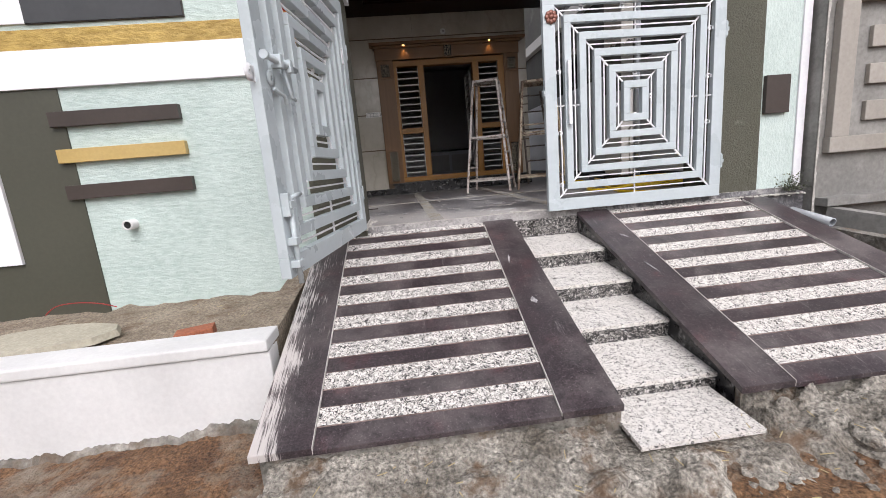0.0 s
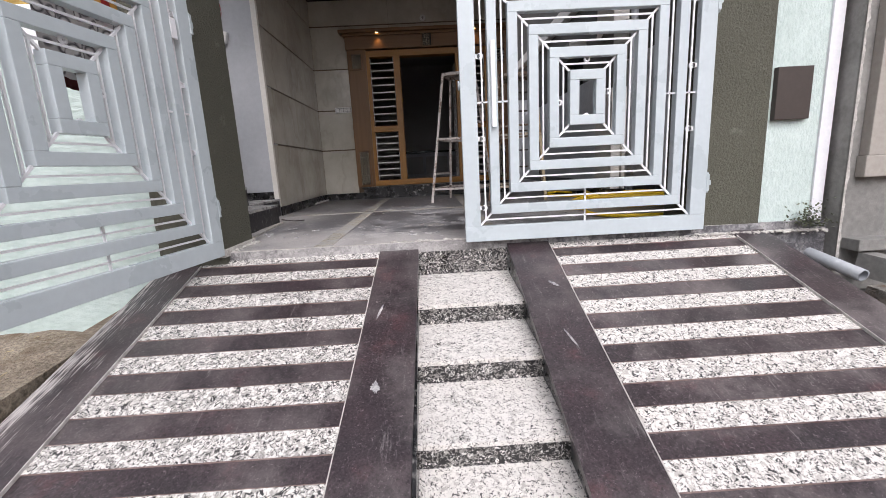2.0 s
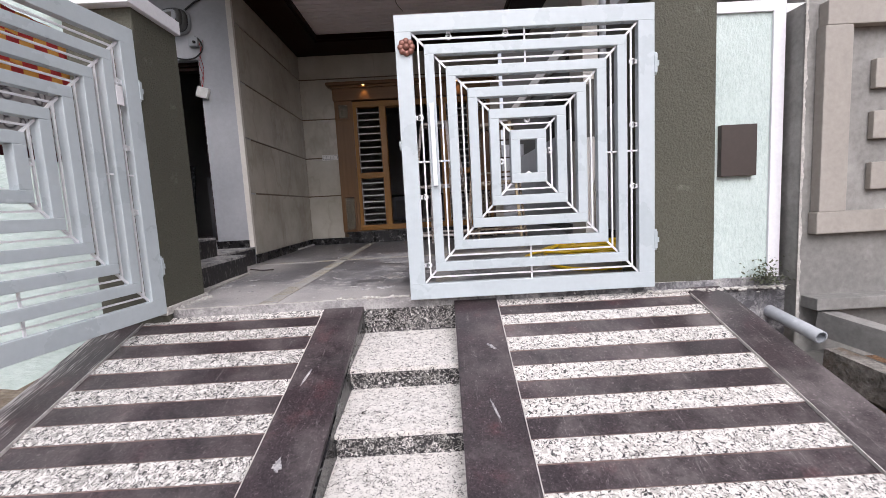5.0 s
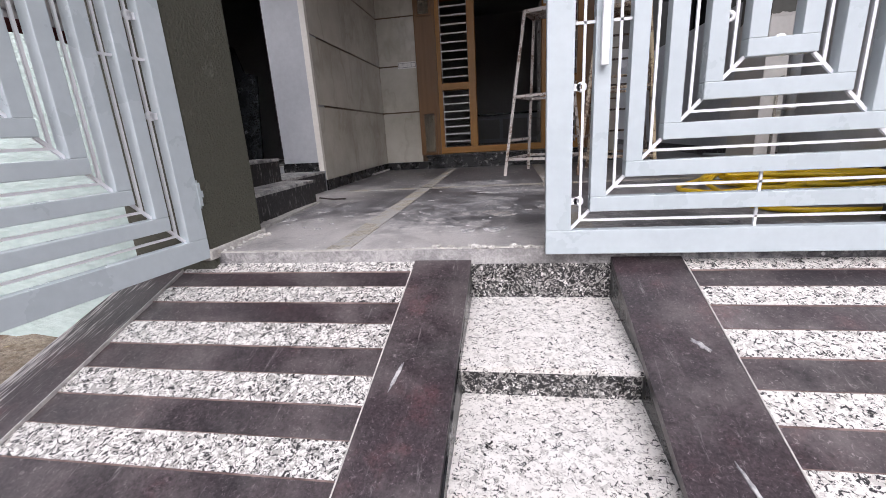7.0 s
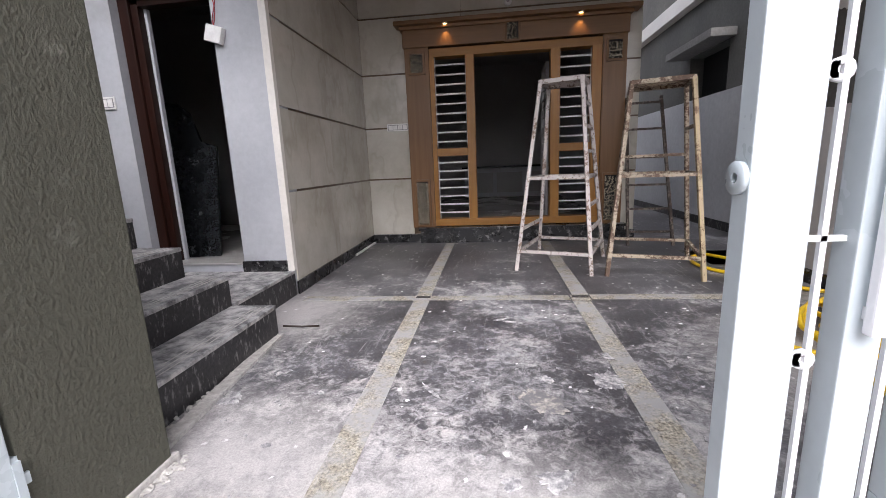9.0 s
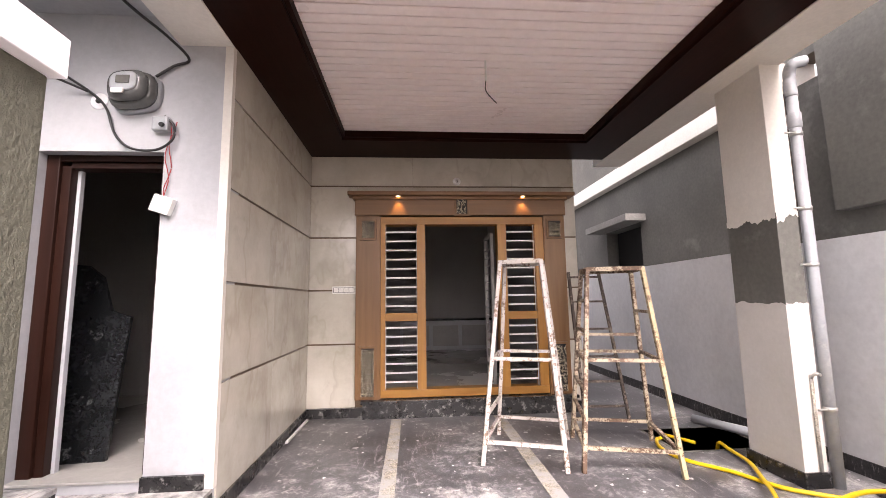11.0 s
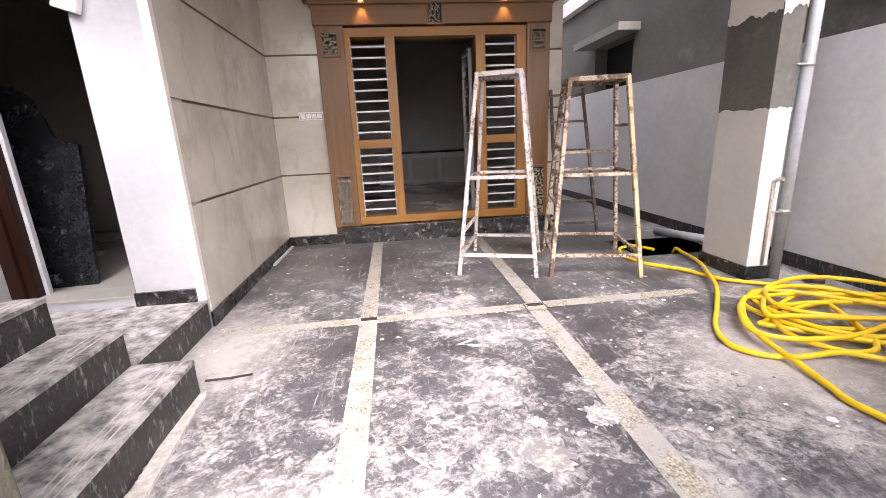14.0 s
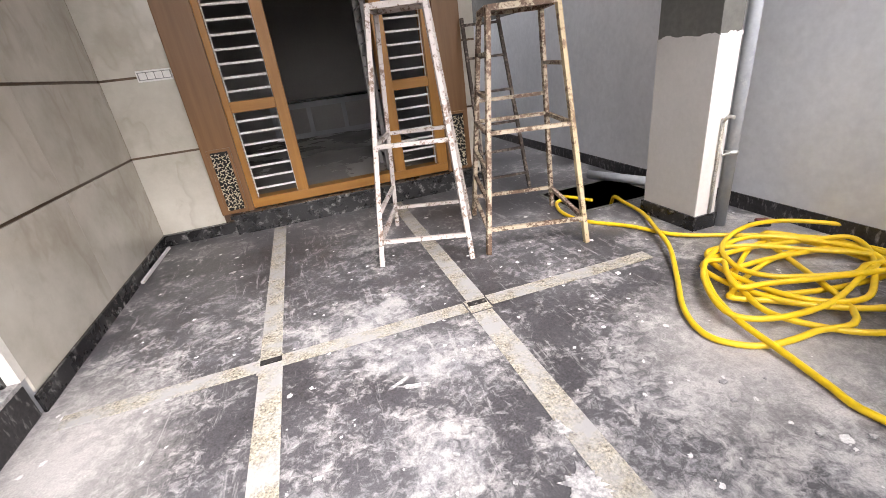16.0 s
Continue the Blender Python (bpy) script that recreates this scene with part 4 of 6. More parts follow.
STRAW = plain("dry_straw", (0.42, 0.34, 0.19), 0.8)
rnd = random.Random(61)
bm = B()
for k in range(150):
    x, y = rnd.uniform(-1.6, 3.2), rnd.uniform(1.25, 1.62) if k < 110 else rnd.uniform(0.7, 1.3)
    if k % 5 == 0:
        x, y, z = rnd.uniform(-3.2, -0.95), rnd.uniform(2.4, 3.3), 0.50
    else:
        z = ground_height(x, y) + (0.09 if -0.6 < x < 3.5 and y > 1.28 else 0.012)
    a, ln2 = rnd.uniform(0, 6.28), rnd.uniform(0.015, 0.055)
    rod(bm, (x, y, z), (x + ln2 * math.cos(a), y + ln2 * math.sin(a), z + rnd.uniform(-0.004, 0.010)), 0.0035, 0.002)
solid("straw_litter", bm, STRAW, "dry straw and wood splinters strewn on the soil", "litter", kind="stuff")

# ---- gate leaves ----
GW, GH = 1.452, 1.605


def gate_leaf(m, hinge_right, label):
    """A steel leaf of nested frames. In its own plane u runs from the free side to the hinges."""
    g = new("gate_leaf")
    g.matrix_world = m
    tagged(g, label, "gate", "steel gate leaves")

    def leaf_part(name, bm, material, lab=""):
        ob = finish(name, bm, material)
        ob.parent = g
        return tagged(ob, lab)

    def frame_ring(iu, iv, w, d, name):
        bm = B()
        u0, u1, v0, v1 = iu, GW - iu, iv, GH - iv
        for a in ((u0, u1, v0, v0 + w), (u0, u1, v1 - w, v1), (u0, u0 + w, v0 + w, v1 - w), (u1 - w, u1, v0 + w, v1 - w)):
            box(bm, a[0], a[1], -d / 2, d / 2, a[2], a[3], 0.003)
        leaf_part(name, bm, GATE)

    frame_ring(0, 0, 0.092, 0.045, "outer_frame")
    for k in range(5):
        frame_ring(0.158 + 0.1165 * k, 0.163 + 0.1225 * k, 0.054, 0.050, "inner_frame")
    def one_rod(a, b, w):
        leaf_part("rod", rod(B(), a, b, w), GATE_ROD)

    for k in range(5):
        iu, iv = 0.126 + 0.1165 * k, 0.128 + 0.1225 * k
        c = [(iu, iv), (GW - iu, iv), (GW - iu, GH - iv), (iu, GH - iv)]
        for a, b in zip(c, c[1:] + c[:1]):
            one_rod((a[0], 0, a[1]), (b[0], 0, b[1]), 0.009)
        ju, jv = iu - 0.036, iv - 0.036
        ku, kv = iu + 0.034, iv + 0.037
        for su in (0, 1):
            for sv in (0, 1):
                one_rod((GW - ju if su else ju, 0, GH - jv if sv else jv), (GW - ku if su else ku, 0, GH - kv if sv else kv), 0.011)
    for k in range(2):
        iu, iv = 0.09 + 0.122 * k, 0.09 + 0.126 * k
        one_rod((iu, 0, GH / 2), (iu + 0.07, 0, GH / 2), 0.009)
        one_rod((GW - iu, 0, GH / 2), (GW - iu - 0.07, 0, GH / 2), 0.009)
        one_rod((GW / 2, 0, iv), (GW / 2, 0, iv + 0.075), 0.009)
        one_rod((GW / 2, 0, GH - iv), (GW / 2, 0, GH - iv - 0.075), 0.009)
    for u, v, du, dv in ((0.30, GH - 0.1, 0, -1), (0.62, GH - 0.1, 0, -1), (0.10, 1.05, 1, 0), (0.10, 0.6, 1, 0), (0.1, 0.2, 1, 0), (GW - 0.1, 1.3, -1, 0), (GW - 0.1, 0.95, -1, 0), (GW - 0.1, 0.6, -1, 0), (GW / 2, 0.68, 0, 1), (GW / 2, 1.03, 0, -1), (0.55, 0.78, 1, 0), (0.83, 0.83, 1, 0)):
        bm = B()
        lathe(bm, [(0.007, 0.004), (0.018, 0.004), (0.018, -0.004), (0.007, -0.004), (0.007, 0.004)], (u + du * 0.02, 0, v + dv * 0.02), 12, "y")
        box(bm, u + du * 0.004 - 0.012, u + du * 0.004 + 0.012, -0.004, 0.004, v + dv * 0.004 - 0.012, v + dv * 0.004 + 0.012)
        leaf_part("lug", bm, GATE_ROD, "small drilled fixing lug")
    for v in (0.28, 1.28):
        bm = B()
        lathe(bm, [(0.010, -0.06), (0.010, 0.06)], (GW + 0.008, -0.008, v), 12)
        box(bm, GW - 0.002, GW + 0.014, -0.026, -0.012, v - 0.05, v + 0.05)
        box(bm, GW + 0.008, GW + 0.026, -0.022, -0.008, v - 0.014, v + 0.014)
        leaf_part("hinge", bm, GATE, "welded barrel hinge")
    return g, leaf_part


leaf_r, rp = gate_leaf(Matrix.Translation((1.178, 3.392, 0.888)), True, "pale blue steel gate leaf of nested frames, nearly shut")
bm = B()
box(bm, 0.172, 0.197, -0.055, -0.035, 0.66, 1.12, 0.004)
for v in (0.69, 1.09):
    box(bm, 0.178, 0.191, -0.036, -0.018, v - 0.01, v + 0.01)
rp("handle", bm, GATE_ROD, "long white pull handle")
bm = B()
lathe(bm, [(0.0165, -0.032), (0.020, -0.036), (0.012, -0.044), (0.002, -0.046)], (0.062, 0, 1.43), 14, "y")
for k in range(8):
    a = 2 * math.pi * k / 8
    lathe(bm, [(0.006, -0.024), (0.019, -0.028), (0.017, -0.036), (0.004, -0.038)], (0.062 + 0.031 * math.cos(a), 0, 1.43 + 0.031 * math.sin(a)), 10, "y")
rp("flower_knob", bm, COPPER, "copper coloured flower ornament")
bm = B()
lathe(bm, [(0.008, -0.004), (0.026, -0.004), (0.026, 0.004), (0.008, 0.004), (0.008, -0.004)], (0.0, 0, 0.0), 16, "x")
bmesh.ops.translate(bm, verts=bm.verts, vec=(-0.006, 0.0, 0.90))
rp("lock_plate", bm, GATE, "drilled lock plate welded to the frame edge")

free, hinge = Vector((-0.512, 1.955)), Vector((-0.290, 3.388))
ang = math.degrees(math.atan2(hinge.y - free.y, hinge.x - free.x))
leaf_l, lp = gate_leaf(pose(free.x, free.y, 0.888, 0, 0, ang), True, "pale blue steel gate leaf of nested frames, swung wide open")
bm = B()
tube(bm, [(-0.01, -0.055, 0.912), (0.315, -0.055, 0.915)], 0.013, 12)
tube(bm, [(-0.012, -0.055, 0.912), (0.006, -0.055, 0.912)], 0.018, 12)
for u in (0.12, 0.22):
    box(bm, u - 0.016, u + 0.016, -0.075, -0.02, 0.885, 0.94, 0.004)
lp("slide_bolt", bm, GATE, "painted round slide bolt with guides")
bm = B()
lathe(bm, [(0.010, -0.034), (0.032, -0.034), (0.032, -0.026), (0.010, -0.026), (0.010, -0.034)], (0.085, 0, 0.842), 16, "y")
box(bm, 0.10, 0.165, -0.034, -0.026, 0.80, 0.90, 0.003)
tube(bm, smooth_path([(0.08, -0.04, 0.80), (0.11, -0.05, 0.785), (0.14, -0.055, 0.775), (0.16, -0.05, 0.745)], 5), 0.008, 8)
tube(bm, [(0.19, -0.045, 0.90), (0.20, -0.06, 0.78), (0.245, -0.06, 0.775)], 0.008, 8)
lp("hasp", bm, GATE, "painted hasp plate with padlock hole")
bm = B()
tube(bm, [(0.045, -0.045, -0.03), (0.045, -0.045, 0.35)], 0.012, 12)
tube(bm, [(0.045, -0.045, 0.345), (0.165, -0.05, 0.358)], 0.010, 10)
for v in (0.06, 0.16, 0.32):
    box(bm, 0.018, 0.072, -0.062, -0.02, v - 0.016, v + 0.016, 0.003)
box(bm, 0.012, 0.042, -0.055, -0.02, 0.27, 0.37, 0.004)
lp("drop_bolt", bm, GATE, "painted drop bolt with bent handle")
bm = B()
lathe(bm, [(0.010, -0.004), (0.034, -0.004), (0.034, 0.004), (0.010, 0.004), (0.010, -0.004)], (-0.038, 0, 0.845), 16, "y")
box(bm, -0.03, 0.004, -0.004, 0.004, 0.815, 0.875)
lp("lock_eye", bm, GATE_ROD, "drilled locking eye")
lp("sticker", box(B(), GW - 0.155, GW - 0.115, -0.026, -0.012, 1.17, 1.27, 0.002), WHITE, "small white plate on the rods")

# crumbs of mortar at the foot of pillars and walls
rnd = random.Random(31)
bm = B()
for x0, y0, x1, y1, n_, sp in ((2.64, 3.43, 3.04, 3.43, 120, 0.02), (3.03, 3.42, 3.42, 3.40, 80, 0.03), (-0.30, 3.42, -0.26, 3.82, 120, 0.02), (-0.42, 3.85, -0.44, 4.85, 60, 0.015), (0.70, 3.46, 2.6, 3.46, 120, 0.012)):
    for k in range(n_):
        f_ = rnd.random()
        r = rnd.uniform(0.004, 0.014)
        vs = bmesh.ops.create_icosphere(bm, subdivisions=1, radius=r)["verts"]
        at_ = Vector((x0 + (x1 - x0) * f_ + rnd.gauss(0, sp), y0 + (y1 - y0) * f_ + rnd.gauss(0, sp), (F if y0 > 3.44 or x0 < 0 else sz(min(3.44, y0))) + r * 0.4))
        for v in vs:
            v.co = Vector((v.co.x * 1.3, v.co.y, v.co.z * 0.7)) * rnd.uniform(0.8, 1.2) + at_
solid("mortar_crumbs", bm, MORTAR_PALE, "pale crumbs of dry mortar along the wall feet", "rubble", kind="stuff")

# ---- left stair and landing ----
st = thing("side_stair", (-1.0, 4.6, F), "black granite stair rising beside the gate pillar", "stair", kind="structure")
part("landing", box(B(), -5.0, -0.725, 4.86, 5.65, F - 0.4, 1.06), CEMENT_ROUGH, st)
part("landing_top", box(B(), -5.0, -0.715, 4.86, 5.648, 1.06, 1.082, 0.003), TREAD_DUST, st, "dusty black granite landing")
part("landing_face", box(B(), -0.727, -0.713, 4.87, 5.648, F, 1.06), BLACK_DUSTY, st)
for k, xn in enumerate((-0.45, -0.715, -0.98, -1.25, -1.52, -1.79)):
    z1 = 1.076 + 0.175 * k
    part("step_body", box(B(), -3.2, xn - 0.012, 3.86, 4.855, (F if k == 0 else z1 - 0.2), z1 - 0.022), BLACK_STONE if k else CEMENT_ROUGH, st)
    part("tread", box(B(), xn - 0.36, xn, 3.85, 4.862, z1 - 0.022, z1, 0.004), TREAD_DUST, st, "dusty black granite tread with cut anti-slip grooves")
    part("riser", box(B(), xn - 0.012, xn - 0.002, 3.86, 4.857, z1 - (0.183 if k == 0 else 0.177), z1 - 0.022), BLACK_DUSTY, st, "black granite riser streaked with dust")
    bm = B()
    for j in range(3):
        box(bm, xn - 0.046 - 0.028 * j, xn - 0.040 - 0.028 * j, 3.88, 4.83, z1, z1 + 0.0015)
    part("groove", bm, MORTAR_PALE, st, "pale dust lines in the anti-slip grooves")
bm = B()
rod(bm, (-0.36, 3.80, 0.90), (-0.455, 4.86, 0.896), 0.06, 0.02)
box(bm, -0.34, -0.262, 3.38, 3.83, F - 0.02, F + 0.03, 0.012)
struct("mortar_fillet", bm, MORTAR_PALE, "rough mortar left along the foot of the stair", "mortar")

# skirtings
bm = B()
box(bm, -0.708, -0.694, 5.66, 7.83, F, F + 0.10)
box(bm, -0.694, -0.02, 7.79, 7.838, F, F + 0.10)
box(bm, 2.10, 2.455, 7.80, 7.838, F, F + 0.10)
struct("baseboard", bm, BLACK_STONE, "black granite skirting at the foot of the tiled walls", "baseboard")
bm = box(B(), -1.115, -0.76, 5.625, 5.652, 1.08, 1.165, 0.003)
struct("baseboard_column", bm, BLACK_STONE, "black granite skirting on the white wall end", "baseboard")

# ---- main door ----
door = thing("door_1", (1.05, 7.84, 1.08), "carved teak main door frame with grilled side lights, open", "door", kind="structure")
part("left_post", box(B(), -0.175, 0.105, 7.765, 8.0, 1.08, 3.15, 0.006), SURROUND, door, "broad brown wooden post")
part("right_post", box(B(), 2.03, 2.285, 7.765, 8.0, 1.08, 3.15, 0.006), SURROUND, door, "broad brown wooden post")
part("lintel", box(B(), -0.19, 2.30, 7.75, 8.0, 3.15, 3.335, 0.006), SURROUND_H, door, "brown wooden lintel")
bm = B()
box(bm, -0.215, 2.325, 7.72, 8.0, 3.335, 3.37, 0.005)
box(bm, -0.265, 2.395, 7.66, 8.0, 3.37, 3.415, 0.008)
part("cornice", bm, SURROUND_H, door, "moulded wooden cornice")
bm = B()
for x0, x1 in ((0.105, 0.158), (0.522, 0.62), (1.476, 1.58), (1.925, 2.03)):
    box(bm, x0, x1, 7.79, 7.93, 1.10, 3.115, 0.004)
part("stile", bm, TEAK, door, "varnished teak uprights")
bm = B()
box(bm, 0.105, 2.03, 7.788, 7.932, 3.045, 3.135, 0.004)
box(bm, 0.105, 2.03, 7.785, 7.935, 1.09, 1.175, 0.004)
for x0, x1 in ((0.158, 0.522), (1.58, 1.925)):
    box(bm, x0, x1, 7.80, 7.92, 1.93, 2.02, 0.004)
part("rail", bm, TEAK_H, door, "varnished teak rails")
for x0, x1 in ((0.158, 0.522), (1.58, 1.925)):
    for zz0, n_ in ((2.02, 9), (1.175, 7)):
        span = (3.045 if zz0 > 2 else 1.93) - zz0
        for k in range(n_):
            z = zz0 + span * (k + 0.75) / (n_ + 0.5)
            part("grill_bar", rod(B(), (x0, 7.85, z), (x1, 7.85, z), 0.014, 0.018), BAR, door)
    for zz in (2.02, 1.175):
        bm = B()
        hh = 3.045 if zz > 2 else 1.93
        box(bm, x0, x0 + 0.008, 7.842, 7.858, zz, hh)
        box(bm, x1 - 0.008, x1, 7.842, 7.858, zz, hh)
        part("grill_side", bm, BAR, door)


def lattice(x0, x1, z0, z1):
    """A carved jaali panel: near-black sheet painted as shade in the cuts, a pale cut pattern in front of it."""
    fr = part("lattice_frame", box(B(), x0 - 0.025, x1 + 0.025, 7.745, 7.79, z0 - 0.025, z1 + 0.025, 0.004), SURROUND, door, "wooden block around the carved lattice")
    part("lattice_ground", box(B(), x0, x1, 7.741, 7.746, z0, z1), HOLE_SHADE, fr)
    bm = B()
    st_ = 0.028
    rnd = random.Random(int(x0 * 1000 + z0 * 77))
    for i in range(int((x1 - x0) / st_)):
        for j in range(int((z1 - z0) / st_)):
            cx, cz = x0 + st_ * (i + 0.5) + rnd.uniform(-0.003, 0.003), z0 + st_ * (j + 0.5) + rnd.uniform(-0.003, 0.003)
            a0, sweep = rnd.uniform(0, 6.28), rnd.uniform(2.0, 4.6)
            pts = [(cx + 0.012 * math.cos(a0 + sweep * q / 5), 7.738, cz + 0.012 * math.sin(a0 + sweep * q / 5)) for q in range(6)]
            tube(bm, pts, 0.0042, 5)
    part("lattice", bm, LATTICE, fr, "pale carved lattice")


lattice(-0.105, 0.035, 2.88, 3.08)
lattice(-0.105, 0.035, 1.12, 1.64)
lattice(0.99, 1.118, 3.165, 3.35)
lattice(2.085, 2.225, 2.89, 3.08)
lattice(2.085, 2.225, 1.12, 1.64)
for x in (0.31, 1.775):
    lampo = thing("spot_lamp", (x, 7.70, 3.36), "small warm recessed spot lamp glowing under the cornice", "lamp", "spot lamps over the door")
    part("rim", lathe(B(), [(0.022, 0.0), (0.032, 0.0), (0.032, -0.012), (0.022, -0.012), (0.022, 0.0)], (x, 7.70, 3.372), 18), SWITCH, lampo)
    part("bulb", lathe(B(), [(0.004, 0), (0.020, -0.002), (0.018, -0.012), (0.004, -0.016)], (x, 7.70, 3.37), 14), lamp_glow, lampo, "glowing warm lens")
    ld = bpy.data.lights.new("spot_lamp_light", "SPOT")
    ld.energy, ld.color, ld.spot_size, ld.spot_blend, ld.shadow_soft_size = 1.3, (1.0, 0.58, 0.2), radians(75), 0.6, 0.02
    lo_ = new("spot_lamp_light", ld)
    lo_.matrix_world = look((x, 7.70, 3.345), (x, 7.78, 2.9))
sill = thing("door_step", (1.05, 7.7, F), "black granite step below the main door", "step", kind="structure")
part("step_top", box(B(), -0.10, 2.33, 7.68, 7.86, 1.05, 1.082, 0.003), BLACK_STONE, sill)
part("step_face", box(B(), -0.08, 2.31, 7.70, 7.85, F, 1.05), BLACK_STONE, sill)

# cctv stub, switch plates
cc = thing("camera_socket", (1.01, 7.83, 3.58), "round white ceiling-camera socket with black centre", "socket")
part("base", lathe(B(), [(0.014, -0.014), (0.044, -0.011), (0.047, 0.0), (0.014, 0.0)], (1.01, 7.836, 3.58), 20, "y"), SWITCH, cc)
part("hole", lathe(B(), [(0.002, -0.014), (0.016, -0.014), (0.016, -0.01), (0.002, -0.01)], (1.01, 7.836, 3.58), 14, "y"), BLACK, cc)


def switch_plate(x0, x1, y, z0, z1, n_, label):
    s = thing("switch_plate", ((x0 + x1) / 2, y, z0), label, "switch")
    part("plate", box(B(), x0, x1, y - 0.012, y, z0, z1, 0.003), SWITCH, s)
    part("inset", box(B(), x0 + 0.010, x1 - 0.010, y - 0.0135, y - 0.011, z0 + 0.013, z1 - 0.013), SWITCH_GREY, s, "grey seams between the keys")
    w = (x1 - x0 - 0.03) / n_
    for k in range(n_):
        part("switch_key", box(B(), x0 + 0.015 + k * w + 0.003, x0 + 0.015 + (k + 1) * w - 0.003, y - 0.017, y - 0.011, z0 + 0.018, z1 - 0.018, 0.002), SWITCH, s)


switch_plate(-0.445, -0.185, 7.838, 2.25, 2.335, 4, "white four-gang switch plate on the tiled wall")
switch_plate(-2.11, -1.95, 5.648, 2.33, 2.42, 3, "white switch plate on the plaster wall")

# ---- rooms behind the doors ----
bm = B()
box(bm, -0.9, 2.25, 8.1, 12.6, 0.95, 1.09)
struct("floor_hall", bm, ROOM_TILE, "pale glossy tile floor of the hall", "floor")
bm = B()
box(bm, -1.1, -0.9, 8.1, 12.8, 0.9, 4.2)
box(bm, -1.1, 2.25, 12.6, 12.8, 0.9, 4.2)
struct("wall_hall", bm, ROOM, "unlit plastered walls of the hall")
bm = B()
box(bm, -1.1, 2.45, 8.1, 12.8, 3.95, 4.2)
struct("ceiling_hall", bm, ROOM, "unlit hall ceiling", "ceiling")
hc = thing("hall_counter", (1.1, 12.2, 1.09), "white panelled counter with black top in the hall", "counter")
part("body", box(B(), 0.2, 2.2, 12.2, 12.6, 1.09, 1.72), WALL_WHITE, hc)
part("top", box(B(), 0.15, 2.24, 12.15, 12.6, 1.72, 1.76, 0.004), BLACK_POLISHED, hc)
for k in range(3):
    part("panel", box(B(), 0.27 + 0.64 * k, 0.83 + 0.64 * k, 12.18, 12.2, 1.18, 1.62, 0.004), ROOM, hc)
hs = thing("hall_shutter", (1.55, 8.6, 1.09), "open window shutter with horizontal grill inside the hall", "shutter")
bm = B()
for z in (1.3, 3.0):
    rod(bm, (1.50, 8.3, z), (1.50, 8.75, z), 0.04)
for yy in (8.3, 8.75):
    rod(bm, (1.50, yy, 1.09), (1.50, yy, 3.0), 0.04)
part("shutter_frame", bm, ROOM, hs)
for k in range(14):
    part("shutter_bar", rod(B(), (1.50, 8.3, 1.4 + 0.11 * k), (1.50, 8.75, 1.4 + 0.11 * k), 0.012), BAR, hs)
bm = B()
box(bm, -5.0, -0.9, 5.85, 8.4, 0.95, 1.12)
struct("floor_side_room", bm, ROOM_TILE, "pale tile floor of the side room", "floor")
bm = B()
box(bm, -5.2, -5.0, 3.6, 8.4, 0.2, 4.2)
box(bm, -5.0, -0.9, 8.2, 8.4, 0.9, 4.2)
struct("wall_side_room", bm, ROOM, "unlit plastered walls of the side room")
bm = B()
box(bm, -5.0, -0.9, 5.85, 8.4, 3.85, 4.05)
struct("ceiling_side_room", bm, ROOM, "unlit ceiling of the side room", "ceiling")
bm = B()
box(bm, -2.1, -0.95, 7.4, 7.5, 1.12, 2.05, 0.01)
struct("half_wall", bm, WALL_WHITE, "low white wall inside the side room", "low wall")
d2 = thing("door_2", (-1.45, 5.65, 1.13), "dark brown side door frame without its leaf", "door", kind="structure")
bm = B()
box(bm, -1.871, -1.79, 5.722, 5.84, 1.14, 3.127, 0.006)
box(bm, -1.79, -1.735, 5.745, 5.84, 1.14, 3.06, 0.004)
part("jamb", bm, DARKWOOD, d2, "dark red-brown rebated jamb")
part("jamb", box(B(), -1.16, -1.113, 5.722, 5.84, 1.14, 3.127, 0.006), DARKWOOD, d2)
bm = B()
box(bm, -1.79, -1.16, 5.722, 5.84, 3.085, 3.127, 0.006)
box(bm, -1.735, -1.16, 5.745, 5.84, 3.045, 3.085, 0.004)
part("head", bm, DARKWOOD, d2)
part("jamb_plaster", box(B(), -1.735, -1.712, 5.80, 5.835, 1.137, 3.045, 0.004), WALL_WHITE, d2, "white plaster strip beside the jamb")
part("sill_slab", box(B(), -1.872, -1.112, 5.64, 5.86, 1.135, 1.15, 0.003), ROOM_TILE, d2, "pale stone sill")
bm = B()
rnd = random.Random(2)
prof = [(0.0, 0.0), (0.62, 0.0), (0.60, 0.95), (0.46, 1.0), (0.36, 1.25), (0.24, 1.34), (0.02, 1.36)]
q = [[bm.verts.new((-2.22 + u, 6.0 + d + 0.28 * v / 1.4 + 0.1 * u, 1.12 + v)) for u, v in prof] for d in (0, 0.03)]
bm.faces.new(q[0])
bm.faces.new(q[1][::-1])
for k in range(len(prof)):
    bm.faces.new((q[0][k], q[0][(k + 1) % len(prof)], q[1][(k + 1) % len(prof)], q[1][k]))
solid("granite_offcut", bm, BLACK_POLISHED, "broken black granite slab leaning inside the side door", "stone slab")

# ---- meter, cables, small box by the side door ----
me_ = thing("power_meter", (-1.24, 5.6, 3.4), "grey transparent-covered electricity meter on the wall", "meter")


